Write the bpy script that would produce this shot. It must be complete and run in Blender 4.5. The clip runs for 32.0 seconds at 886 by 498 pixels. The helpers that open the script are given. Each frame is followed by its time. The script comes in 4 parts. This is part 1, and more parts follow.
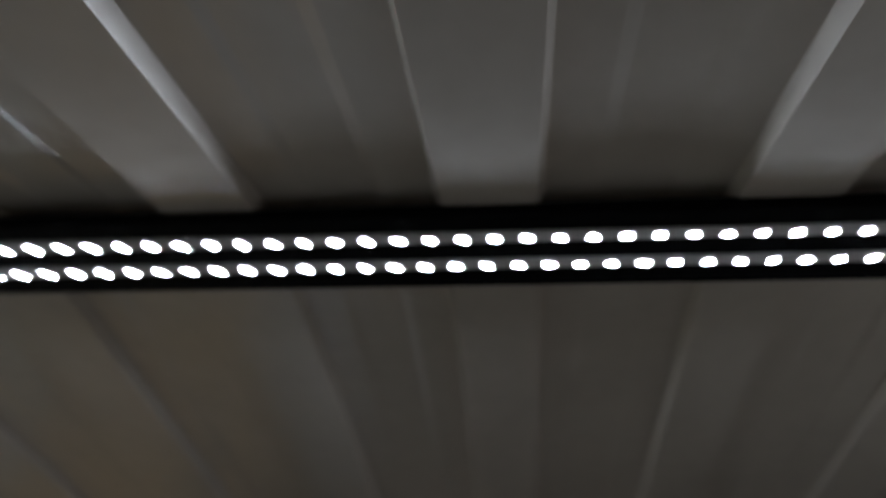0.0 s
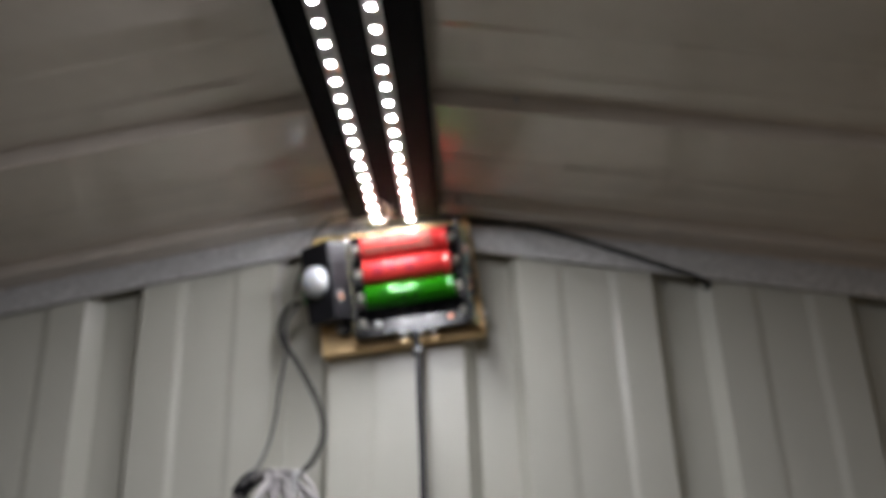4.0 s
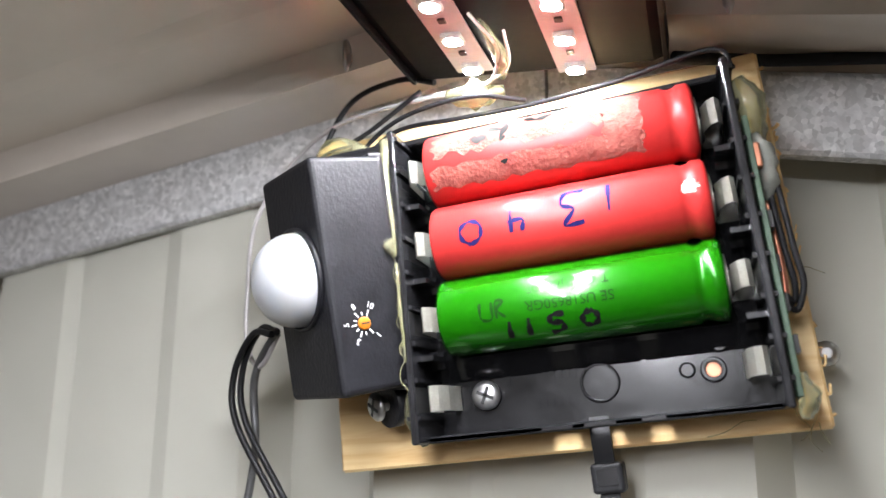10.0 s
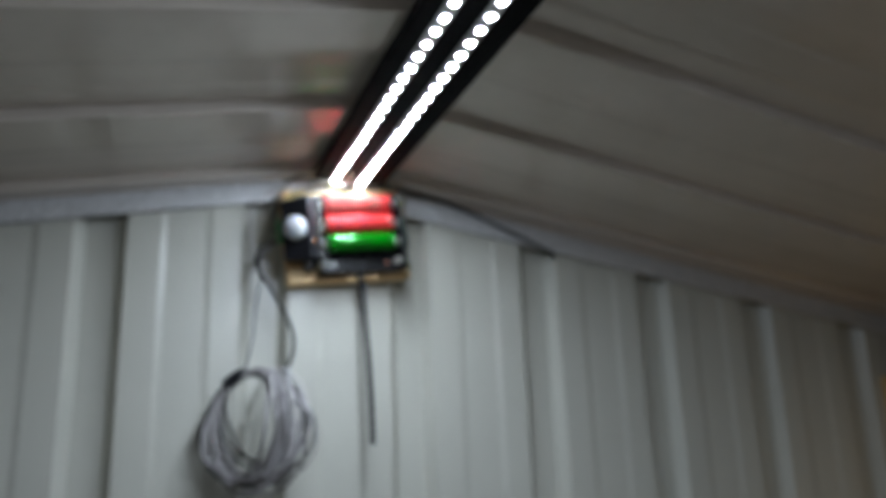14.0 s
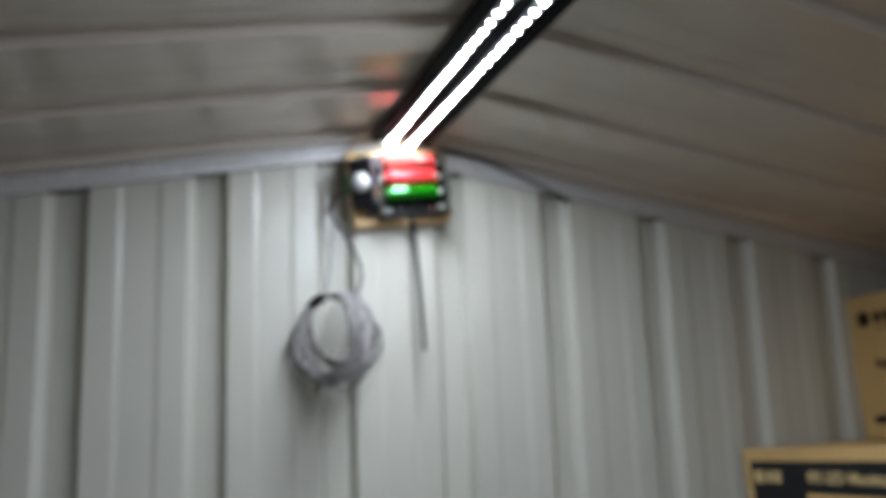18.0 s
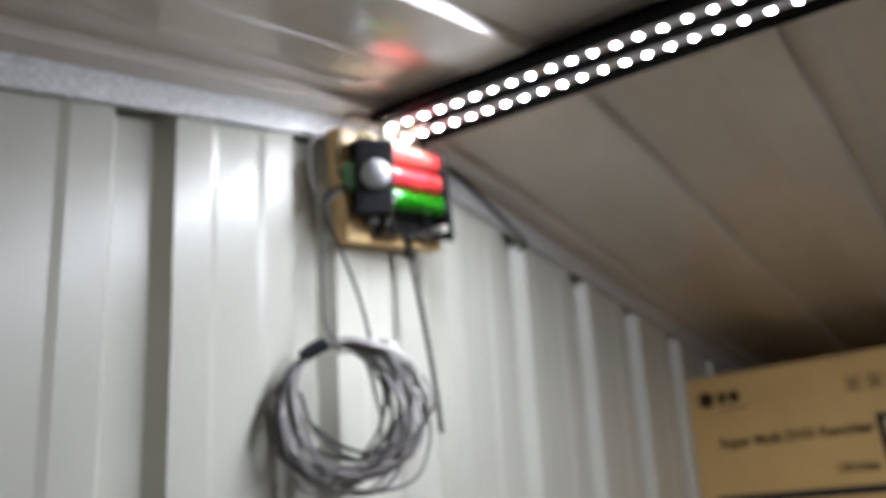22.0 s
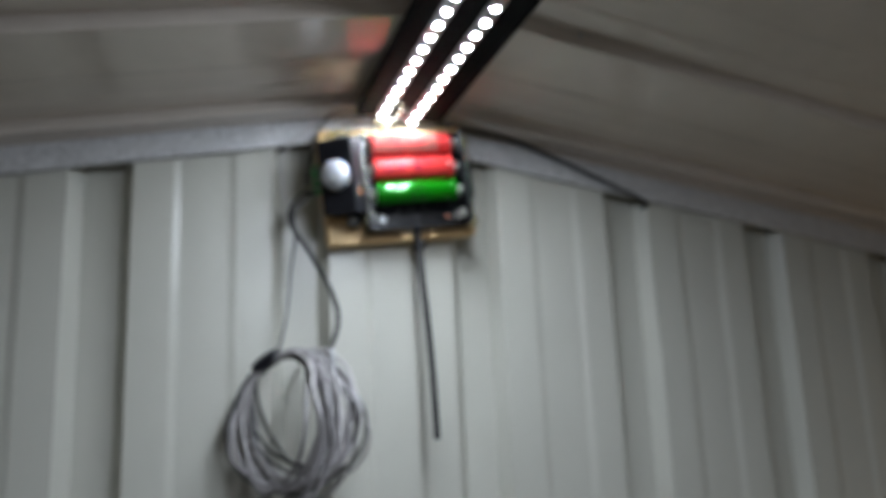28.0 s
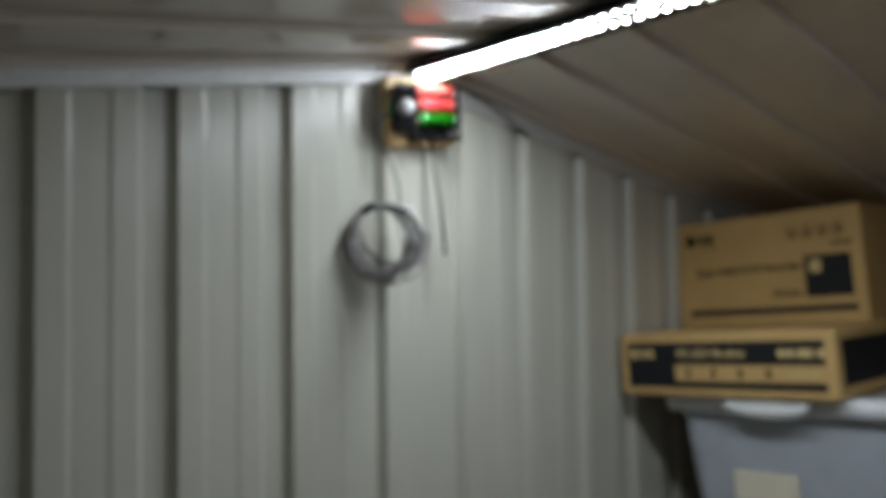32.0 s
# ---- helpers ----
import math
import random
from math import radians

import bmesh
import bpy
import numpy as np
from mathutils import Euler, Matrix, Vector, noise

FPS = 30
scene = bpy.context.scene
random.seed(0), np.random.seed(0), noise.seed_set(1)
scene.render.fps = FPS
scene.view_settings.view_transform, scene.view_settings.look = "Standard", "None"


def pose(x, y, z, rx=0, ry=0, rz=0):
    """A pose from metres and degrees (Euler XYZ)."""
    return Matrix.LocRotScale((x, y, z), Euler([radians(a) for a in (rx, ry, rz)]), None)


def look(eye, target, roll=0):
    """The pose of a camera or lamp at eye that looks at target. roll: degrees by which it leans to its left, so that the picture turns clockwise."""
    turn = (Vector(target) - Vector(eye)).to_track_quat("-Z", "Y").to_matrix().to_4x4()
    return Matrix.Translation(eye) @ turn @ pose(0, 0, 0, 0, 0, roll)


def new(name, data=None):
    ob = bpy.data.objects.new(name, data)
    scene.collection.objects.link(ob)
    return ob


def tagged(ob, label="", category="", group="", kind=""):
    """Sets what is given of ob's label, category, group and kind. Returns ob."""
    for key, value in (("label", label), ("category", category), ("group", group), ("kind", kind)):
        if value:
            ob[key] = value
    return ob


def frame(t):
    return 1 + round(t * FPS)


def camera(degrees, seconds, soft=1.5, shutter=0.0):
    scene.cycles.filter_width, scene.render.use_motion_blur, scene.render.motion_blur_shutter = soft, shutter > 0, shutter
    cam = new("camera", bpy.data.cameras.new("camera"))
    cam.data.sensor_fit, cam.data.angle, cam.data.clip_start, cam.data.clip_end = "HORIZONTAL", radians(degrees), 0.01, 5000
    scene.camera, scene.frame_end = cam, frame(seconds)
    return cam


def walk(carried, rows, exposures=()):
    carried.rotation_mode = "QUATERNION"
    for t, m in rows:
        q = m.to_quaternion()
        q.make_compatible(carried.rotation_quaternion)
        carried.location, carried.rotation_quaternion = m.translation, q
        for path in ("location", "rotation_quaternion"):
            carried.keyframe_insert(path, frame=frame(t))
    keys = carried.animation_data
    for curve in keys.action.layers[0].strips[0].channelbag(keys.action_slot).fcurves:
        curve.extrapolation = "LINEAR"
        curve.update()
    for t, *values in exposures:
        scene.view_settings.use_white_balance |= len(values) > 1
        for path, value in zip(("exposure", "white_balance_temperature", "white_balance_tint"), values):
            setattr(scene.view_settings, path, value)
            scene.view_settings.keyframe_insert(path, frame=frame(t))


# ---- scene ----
cam = camera(59.4, 32.0, soft=1.5, shutter=0.6)
# close focus, as the phone held it all through: the cells are sharp from a hand's width, the far wall soft
cam.data.dof.use_dof = True
cam.data.dof.focus_distance = 0.19
cam.data.dof.aperture_fstop = 11.0
PATH = [
    (0, (-0.3678, -0.7399, 1.8589), (1.3504, -0.5595, 2.8665), 1.79),
    (0.4, (-0.4083, -0.7694, 1.8549), (1.2121, -0.0571, 2.7859), -0.58),
    (0.7, (-0.3708, -0.7388, 1.8745), (1.1206, 0.3402, 2.6566), -3.52),
    (1, (-0.2936, -0.7610, 1.8711), (0.9383, 0.6157, 2.6373), -1.16),
    (2, (-0.2228, -0.6119, 1.8351), (0.6133, 1.0372, 2.5976), -3.26),
    (3, (-0.1155, -0.5626, 1.8516), (0.3490, 1.2542, 2.5469), -3.35),
    (3.5, (-0.0240, -0.5689, 1.8439), (0.1646, 1.2980, 2.5359), -2.51),
    (5.5, (0.0767, -0.5334, 1.8333), (-0.2148, 1.3215, 2.5222), -2.12),
    (6, (0.0446, -0.5238, 1.8296), (-0.1389, 1.3378, 2.5371), -3.54),
    (7, (0.0541, -0.4343, 1.9049), (-0.3597, 1.4020, 2.5806), -2.52),
    (7.5, (0.0476, -0.3159, 1.9555), (-0.5183, 1.5537, 2.3846), -3.26),
    (8, (0.0389, -0.2416, 1.9758), (-0.5078, 1.6401, 2.3762), -5.34),
    (8.5, (0.0382, -0.2110, 1.9807), (-0.5019, 1.6733, 2.3776), -2.12),
    (9, (0.0359, -0.2100, 1.9801), (-0.5402, 1.6585, 2.4005), -1.25),
    (9.5, (0.0264, -0.2101, 1.9833), (-0.5627, 1.6564, 2.3944), -0.55),
    (10, (0.0257, -0.2092, 1.9775), (-0.5876, 1.6467, 2.4011), 0.16),
    (10.5, (0.0211, -0.2171, 1.9828), (-0.5762, 1.6466, 2.3951), 0.49),
    (11, (0.0243, -0.2357, 1.9692), (-0.5234, 1.6421, 2.3860), 2.42),
    (11.5, (0.0161, -0.2665, 1.9400), (-0.2650, 1.6718, 2.3450), 3.96),
    (12, (-0.0212, -0.3364, 1.8562), (-0.0197, 1.5390, 2.5509), 1.51),
    (12.5, (-0.1039, -0.4537, 1.8490), (0.3513, 1.4534, 2.2436), -1.70),
    (13, (-0.1767, -0.5476, 1.8307), (0.4796, 1.2936, 2.2540), -2.68),
    (13.5, (-0.1889, -0.6477, 1.8158), (0.4867, 1.1724, 2.2962), -2.38),
    (14, (-0.1842, -0.7243, 1.8075), (0.5111, 1.0811, 2.3144), -2.15),
    (14.5, (-0.1717, -0.8016, 1.7908), (0.5352, 1.0130, 2.2463), -1.95),
    (15, (-0.1514, -0.8593, 1.7787), (0.4471, 1.0043, 2.1897), -1.32),
    (15.5, (-0.1579, -0.9031, 1.7631), (0.3594, 0.9839, 2.1776), -1.51),
    (17.5, (-0.2384, -0.8989, 1.7797), (0.4385, 0.9439, 2.1618), -2.06),
    (18, (-0.2614, -0.8880, 1.7774), (0.3845, 0.9730, 2.1235), -2.19),
    (18.5, (-0.2943, -0.8809, 1.7818), (0.3779, 0.9709, 2.1270), -2.33),
    (19, (-0.3134, -0.8596, 1.7927), (0.4044, 0.9687, 2.1701), -4.09),
    (19.5, (-0.3025, -0.7886, 1.7863), (0.4490, 1.0250, 2.1689), -4.41),
    (20, (-0.2702, -0.6943, 1.7859), (0.4654, 1.1109, 2.2336), -3.33),
    (20.5, (-0.3554, -0.5852, 1.7948), (0.6280, 1.0925, 2.2619), -5.48),
    (21, (-0.4489, -0.4637, 1.8161), (0.8831, 0.9642, 2.2483), -5.30),
    (21.5, (-0.4736, -0.4069, 1.8094), (1.0581, 0.7934, 2.2711), -3.45),
    (22, (-0.4867, -0.4146, 1.8092), (1.0768, 0.7351, 2.2926), -3.24),
    (22.5, (-0.4893, -0.3771, 1.8158), (1.1406, 0.6765, 2.2989), -2.65),
    (23, (-0.4836, -0.3532, 1.8248), (1.1633, 0.6757, 2.3033), -3.20),
    (23.5, (-0.4566, -0.3461, 1.8303), (1.1470, 0.7759, 2.2421), -4.22),
    (24, (-0.3367, -0.3687, 1.8519), (0.8749, 1.1660, 2.2722), -3.79),
    (24.5, (-0.2510, -0.3534, 1.8781), (0.7696, 1.3166, 2.2902), -3.26),
    (26.5, (-0.1773, -0.3929, 1.8924), (0.3691, 1.5078, 2.1905), -3.43),
    (27, (-0.1638, -0.4295, 1.8901), (0.3118, 1.4852, 2.2184), -2.41),
    (27.5, (-0.1799, -0.5062, 1.8680), (0.4379, 1.3550, 2.2605), -2.28),
    (28, (-0.1615, -0.5910, 1.8387), (0.4412, 1.2735, 2.2388), -2.45),
    (28.5, (-0.2132, -0.6518, 1.8148), (0.4527, 1.1792, 2.2666), -1.40),
    (29, (-0.3025, -0.7293, 1.7945), (0.4129, 1.0679, 2.3028), -2.64),
    (29.5, (-0.3809, -0.8226, 1.7932), (0.4513, 0.9457, 2.2182), -2.56),
    (30, (-0.4164, -0.8969, 1.7957), (0.5397, 0.8249, 2.1434), -2.89),
    (30.5, (-0.4230, -0.9664, 1.7760), (0.5358, 0.7508, 2.1393), -1.22),
    (31, (-0.4184, -1.0141, 1.7684), (0.4670, 0.7561, 2.0553), -0.82),
    (31.5, (-0.5533, -0.9220, 1.7799), (0.5656, 0.7176, 2.0240), -1.66),
    (32, (-0.7102, -0.8244, 1.7913), (0.6345, 0.6547, 1.8552), -0.63),
]
walk(cam, [(t, look(eye, target, roll)) for t, eye, target, roll in PATH],
     exposures=[(0.0, -0.22, 6030, 8), (1.0, -0.51, 5930, 8), (2.0, -0.86, 6230, 9), (3.0, -0.51, 6880, 15), (3.5, -0.41, 6880, 15),
                (6.0, 0.09, 6680, 14), (7.0, 0.84, 6580, 14), (8.0, 1.07, 6680, 14), (9.0, 0.82, 6780, 15), (10.0, 0.70, 6780, 14),
                (11.0, 0.47, 6680, 13), (12.0, -0.66, 6680, 10), (13.0, -0.61, 6130, 5), (14.0, -0.16, 5930, 7), (15.0, -0.11, 6030, 8),
                (18.0, 0.39, 6230, 10), (19.0, 0.44, 6330, 11), (20.0, 0.54, 6430, 13), (22.0, 0.79, 6430, 13), (24.0, 0.74, 6530, 13),
                (26.5, 0.09, 6330, 12), (27.0, 0.09, 6230, 11), (28.0, -0.11, 6130, 9), (29.0, 0.14, 5930, 7), (30.0, -0.16, 6030, 7),
                (31.0, -0.11, 6130, 6), (32.0, 0.09, 6480, 6)])

# ---- light: the shed is closed, the LED strips under the ridge are its only lamps ----
world = bpy.data.worlds.new("world")
scene.world = world
world.use_nodes = True
world.node_tree.nodes["Background"].inputs[0].default_value = (0.02, 0.022, 0.028, 1)
world.node_tree.nodes["Background"].inputs[1].default_value = 0.3
LED_POWER = 820.0

# ---- plan, in metres ----
RIDGE_X, RIDGE_Z, SLOPE = -0.011, 2.087, 0.170      # inner face of the roof sheets
WALL_Y = 0.0                                        # inner face of the gable wall's pans
LEFT_X, RIGHT_X, FRONT_Y = -1.02, 1.06, -1.14
PITCH = 0.1442                                      # pitch of the wall sheets' channels
ROOF_PITCH = 0.1447
BEAM_Z = 2.0662
LED_PITCH = 0.016667


def roof_z(x):
    return RIDGE_Z - SLOPE * abs(x - RIDGE_X)


# ---- materials ----
def mat(name, color, rough=0.5, metal=0.0, noise_scale=0.0, noise_amount=0.0, bump=0.0, bump_scale=200.0,
        emit=0.0, coat=0.0, spec=0.5, trans=0.0, sss=0.0, color2=None, stretch=(1, 1, 1), rough_amount=0.0, island=0.0):
    m = bpy.data.materials.new(name)
    m.use_nodes = True
    nt = m.node_tree
    bsdf = nt.nodes["Principled BSDF"]
    bsdf.inputs["Base Color"].default_value = (*color, 1)
    bsdf.inputs["Roughness"].default_value = rough
    bsdf.inputs["Metallic"].default_value = metal
    bsdf.inputs["Coat Weight"].default_value = coat
    bsdf.inputs["Specular IOR Level"].default_value = spec
    bsdf.inputs["Transmission Weight"].default_value = trans
    if sss:
        bsdf.inputs["Subsurface Weight"].default_value = sss
        bsdf.inputs["Subsurface Radius"].default_value = (0.004, 0.003, 0.002)
    if emit:
        bsdf.inputs["Emission Color"].default_value = (*color, 1)
        bsdf.inputs["Emission Strength"].default_value = emit
    if noise_amount or bump or rough_amount:
        tc = nt.nodes.new("ShaderNodeTexCoord")
        mp = nt.nodes.new("ShaderNodeMapping")
        mp.inputs["Scale"].default_value = stretch
        nt.links.new(tc.outputs["Object"], mp.inputs[0])
    if noise_amount or rough_amount:
        big = nt.nodes.new("ShaderNodeTexNoise")
        big.inputs["Scale"].default_value = noise_scale or 8.0
        big.inputs["Detail"].default_value = 6.0
        big.inputs["Roughness"].default_value = 0.65
        nt.links.new(mp.outputs[0], big.inputs["Vector"])
        fine = nt.nodes.new("ShaderNodeTexNoise")
        fine.inputs["Scale"].default_value = (noise_scale or 8.0) * 14
        fine.inputs["Detail"].default_value = 3.0
        nt.links.new(mp.outputs[0], fine.inputs["Vector"])
        add = nt.nodes.new("ShaderNodeMath")
        add.operation = "MULTIPLY_ADD"
        add.inputs[1].default_value = 0.35
        nt.links.new(fine.outputs["Fac"], add.inputs[0])
        nt.links.new(big.outputs["Fac"], add.inputs[2])
        if noise_amount:
            ramp = nt.nodes.new("ShaderNodeMapRange")
            ramp.inputs["From Min"].default_value = 0.4
            ramp.inputs["From Max"].default_value = 0.95
            nt.links.new(add.outputs[0], ramp.inputs["Value"])
            mix = nt.nodes.new("ShaderNodeMix")
            mix.data_type = "RGBA"
            a = [c * (1 - noise_amount) for c in color]
            b = color2 if color2 else [min(1, c * (1 + noise_amount)) for c in color]
            mix.inputs["A"].default_value = (*a, 1)
            mix.inputs["B"].default_value = (*b, 1)
            nt.links.new(ramp.outputs[0], mix.inputs["Factor"])
            nt.links.new(mix.outputs["Result"], bsdf.inputs["Base Color"])
        if rough_amount:
            rr = nt.nodes.new("ShaderNodeMapRange")
            rr.inputs["From Min"].default_value = 0.4
            rr.inputs["From Max"].default_value = 0.95
            rr.inputs["To Min"].default_value = max(0.02, rough - rough_amount)
            rr.inputs["To Max"].default_value = min(1, rough + rough_amount)
            nt.links.new(add.outputs[0], rr.inputs["Value"])
            nt.links.new(rr.outputs[0], bsdf.inputs["Roughness"])
    if bump:
        bn = nt.nodes.new("ShaderNodeTexNoise")
        bn.inputs["Scale"].default_value = bump_scale
        bn.inputs["Detail"].default_value = 4.0
        nt.links.new(mp.outputs[0], bn.inputs["Vector"])
        bp = nt.nodes.new("ShaderNodeBump")
        bp.inputs["Strength"].default_value = bump
        bp.inputs["Distance"].default_value = 0.002
        nt.links.new(bn.outputs["Fac"], bp.inputs["Height"])
        nt.links.new(bp.outputs[0], bsdf.inputs["Normal"])
    return m


def galvanised(name):
    m = mat(name, (0.56, 0.57, 0.58), rough=0.42, metal=0.35)
    nt = m.node_tree
    bsdf = nt.nodes["Principled BSDF"]
    tc = nt.nodes.new("ShaderNodeTexCoord")
    vo = nt.nodes.new("ShaderNodeTexVoronoi")
    vo.inputs["Scale"].default_value = 780.0
    nt.links.new(tc.outputs["Object"], vo.inputs["Vector"])
    no = nt.nodes.new("ShaderNodeTexNoise")
    no.inputs["Scale"].default_value = 300.0
    no.inputs["Detail"].default_value = 5.0
    nt.links.new(tc.outputs["Object"], no.inputs["Vector"])
    sep = nt.nodes.new("ShaderNodeSeparateColor")
    nt.links.new(vo.outputs["Color"], sep.inputs[0])
    add = nt.nodes.new("ShaderNodeMath")
    add.operation = "MULTIPLY"
    nt.links.new(sep.outputs[0], add.inputs[0])
    nt.links.new(no.outputs["Fac"], add.inputs[1])
    mr = nt.nodes.new("ShaderNodeMapRange")
    mr.inputs["To Min"].default_value = 0.48
    mr.inputs["To Max"].default_value = 0.86
    mr.inputs["From Max"].default_value = 0.6
    nt.links.new(add.outputs[0], mr.inputs["Value"])
    cb = nt.nodes.new("ShaderNodeCombineColor")
    for i in range(3):
        nt.links.new(mr.outputs[0], cb.inputs[i])
    nt.links.new(cb.outputs[0], bsdf.inputs["Base Color"])
    rr = nt.nodes.new("ShaderNodeMapRange")
    rr.inputs["To Min"].default_value = 0.3
    rr.inputs["To Max"].default_value = 0.6
    nt.links.new(no.outputs["Fac"], rr.inputs["Value"])
    nt.links.new(rr.outputs[0], bsdf.inputs["Roughness"])
    return m


def pine(name):
    m = mat(name, (0.70, 0.48, 0.24), rough=0.55)
    nt = m.node_tree
    bsdf = nt.nodes["Principled BSDF"]
    tc = nt.nodes.new("ShaderNodeTexCoord")
    mp = nt.nodes.new("ShaderNodeMapping")
    mp.inputs["Scale"].default_value = (5, 40, 60)
    nt.links.new(tc.outputs["Object"], mp.inputs[0])
    no = nt.nodes.new("ShaderNodeTexNoise")
    no.inputs["Scale"].default_value = 4.0
    no.inputs["Detail"].default_value = 8.0
    no.inputs["Distortion"].default_value = 1.6
    nt.links.new(mp.outputs[0], no.inputs["Vector"])
    ramp = nt.nodes.new("ShaderNodeValToRGB")
    ramp.color_ramp.elements[0].position = 0.30
    ramp.color_ramp.elements[0].color = (0.72, 0.45, 0.19, 1)
    ramp.color_ramp.elements[1].position = 0.62
    ramp.color_ramp.elements[1].color = (0.85, 0.62, 0.31, 1)
    nt.links.new(no.outputs["Fac"], ramp.inputs[0])
    nt.links.new(ramp.outputs[0], bsdf.inputs["Base Color"])
    bp = nt.nodes.new("ShaderNodeBump")
    bp.inputs["Strength"].default_value = 0.15
    bp.inputs["Distance"].default_value = 0.001
    nt.links.new(no.outputs["Fac"], bp.inputs["Height"])
    nt.links.new(bp.outputs[0], bsdf.inputs["Normal"])
    return m


STEEL = mat("painted_steel_wall", (0.50, 0.493, 0.428), rough=0.30, noise_scale=4, noise_amount=0.03, rough_amount=0.02)
# beige taken darker than the gable to limit light thrown back from the front
DIM_END_STEEL = mat("dimmed_beige_end_steel", (0.32, 0.29, 0.25), rough=0.5, noise_scale=4, noise_amount=0.04)
# wall steel darkened to brown, so the channel flanks get little bounced light
DIM_SIDE_STEEL = mat("darkened_side_steel", (0.15, 0.115, 0.085), rough=0.5, noise_scale=4, noise_amount=0.08)
ROOF_STEEL = mat("painted_steel_roof", (0.74, 0.665, 0.585), spec=0.85, metal=0.08, rough=0.21, noise_scale=5, noise_amount=0.09, rough_amount=0.06, bump=0.06, bump_scale=18)
GALV = galvanised("galvanised_steel")
CONCRETE = mat("concrete_floor", (0.42, 0.40, 0.37), rough=0.9, noise_scale=6, noise_amount=0.2, bump=0.3, bump_scale=60)
BLACK_BEAM = mat("black_plastic_trunking", (0.005, 0.005, 0.006), rough=0.6, spec=0.06, noise_scale=30, noise_amount=0.4, rough_amount=0.1, bump=0.05, bump_scale=90)
BLACK_ABS = mat("black_abs", (0.010, 0.010, 0.011), rough=0.20, noise_scale=60, noise_amount=0.5, rough_amount=0.08, bump=0.015, bump_scale=120, spec=0.55)
BLACK_SATIN = mat("black_satin_case", (0.008, 0.008, 0.010), rough=0.46, spec=0.3, noise_scale=80, noise_amount=0.4, rough_amount=0.08, bump=0.10, bump_scale=900)
BLACK_RUBBER = mat("black_cable", (0.010, 0.010, 0.011), rough=0.5, spec=0.25, noise_scale=60, noise_amount=0.3)
GREY_CABLE = mat("grey_cable", (0.24, 0.225, 0.225), rough=0.42, noise_scale=40, noise_amount=0.25)
DARK_CABLE = mat("dark_grey_cable", (0.07, 0.07, 0.07), rough=0.4, noise_scale=40, noise_amount=0.3)
PALE_CABLE = mat("pale_grey_cable", (0.42, 0.40, 0.39), rough=0.4, noise_scale=40, noise_amount=0.2)
TAPE = mat("black_tape", (0.014, 0.015, 0.02), rough=0.45, noise_scale=40, noise_amount=0.3, bump=0.2, bump_scale=150)
WHITE_TIE = mat("white_nylon", (0.34, 0.34, 0.335), rough=0.35)
PCB_WHITE = mat("white_tape_board", (0.66, 0.65, 0.64), rough=0.5, noise_scale=90, noise_amount=0.12)
LED_BODY = mat("led_body", (0.85, 0.83, 0.78), rough=0.4)
LED_LIGHT = mat("led_light", (0.90, 0.96, 1.05), emit=LED_POWER)
COPPER = mat("copper_pad", (0.62, 0.26, 0.16), rough=0.35, metal=0.8)
CHIP = mat("dark_component", (0.03, 0.03, 0.03), rough=0.4)
NICKEL = mat("nickel_contact", (0.90, 0.87, 0.78), rough=0.32, metal=0.8, noise_scale=120, noise_amount=0.2)
ZINC = mat("zinc_screw", (0.60, 0.60, 0.60), rough=0.32, metal=0.95, noise_scale=200, noise_amount=0.3, bump=0.1)
GLUE = mat("hot_glue", (0.70, 0.68, 0.42), rough=0.12, trans=0.85, coat=0.3, noise_scale=90, noise_amount=0.25)
GREY_GLUE = mat("greyish_glue", (0.42, 0.43, 0.38), rough=0.2, trans=0.5, coat=0.3, noise_scale=90, noise_amount=0.25)
PINE = pine("pine_board")
RED_WRAP = mat("red_wrap", (0.42, 0.026, 0.024), rough=0.36, noise_scale=60, noise_amount=0.14, rough_amount=0.06, spec=0.22)
GREEN_WRAP = mat("green_wrap", (0.006, 0.150, 0.002), rough=0.20, metal=0.35, noise_scale=60, noise_amount=0.1, coat=0.35)
PAPER_TAPE = mat("masking_tape_remains", (0.24, 0.044, 0.037), rough=0.8, spec=0.15, noise_scale=160, noise_amount=0.35, color2=(0.29, 0.09, 0.07), bump=0.4, bump_scale=700)
BLUE_INK = mat("blue_marker_ink", (0.008, 0.006, 0.055), rough=0.7, spec=0.1)
BLACK_INK = mat("black_marker_ink", (0.006, 0.006, 0.006), rough=0.6, spec=0.12)
DARK_GREEN_INK = mat("dark_green_print", (0.002, 0.030, 0.001), rough=0.7, spec=0.1)
DOME = mat("frosted_lens", (0.45, 0.465, 0.475), rough=0.28, sss=0.45, noise_scale=70, noise_amount=0.05, coat=0.25)
GREEN_BLOCK = mat("green_terminal", (0.05, 0.30, 0.09), rough=0.4, noise_scale=60, noise_amount=0.2)
GREEN_PCB = mat("green_board", (0.03, 0.06, 0.035), rough=0.4, noise_scale=120, noise_amount=0.5)
ORANGE = mat("orange_trimmer", (0.55, 0.17, 0.012), rough=0.3)
WHITE_PRINT = mat("white_print", (0.75, 0.75, 0.74), rough=0.5)
CARD = mat("brown_card", (0.52, 0.34, 0.13), rough=0.75, noise_scale=14, noise_amount=0.1, bump=0.12, bump_scale=160)
CARD_INK = mat("black_card_ink", (0.012, 0.012, 0.014), rough=0.6, spec=0.25, noise_scale=30, noise_amount=0.3)
CARD_BROWN_INK = mat("brown_card_ink", (0.030, 0.018, 0.008), rough=0.8, spec=0.2)
CARD_PALE = mat("pale_card_print", (0.60, 0.44, 0.20), rough=0.7)
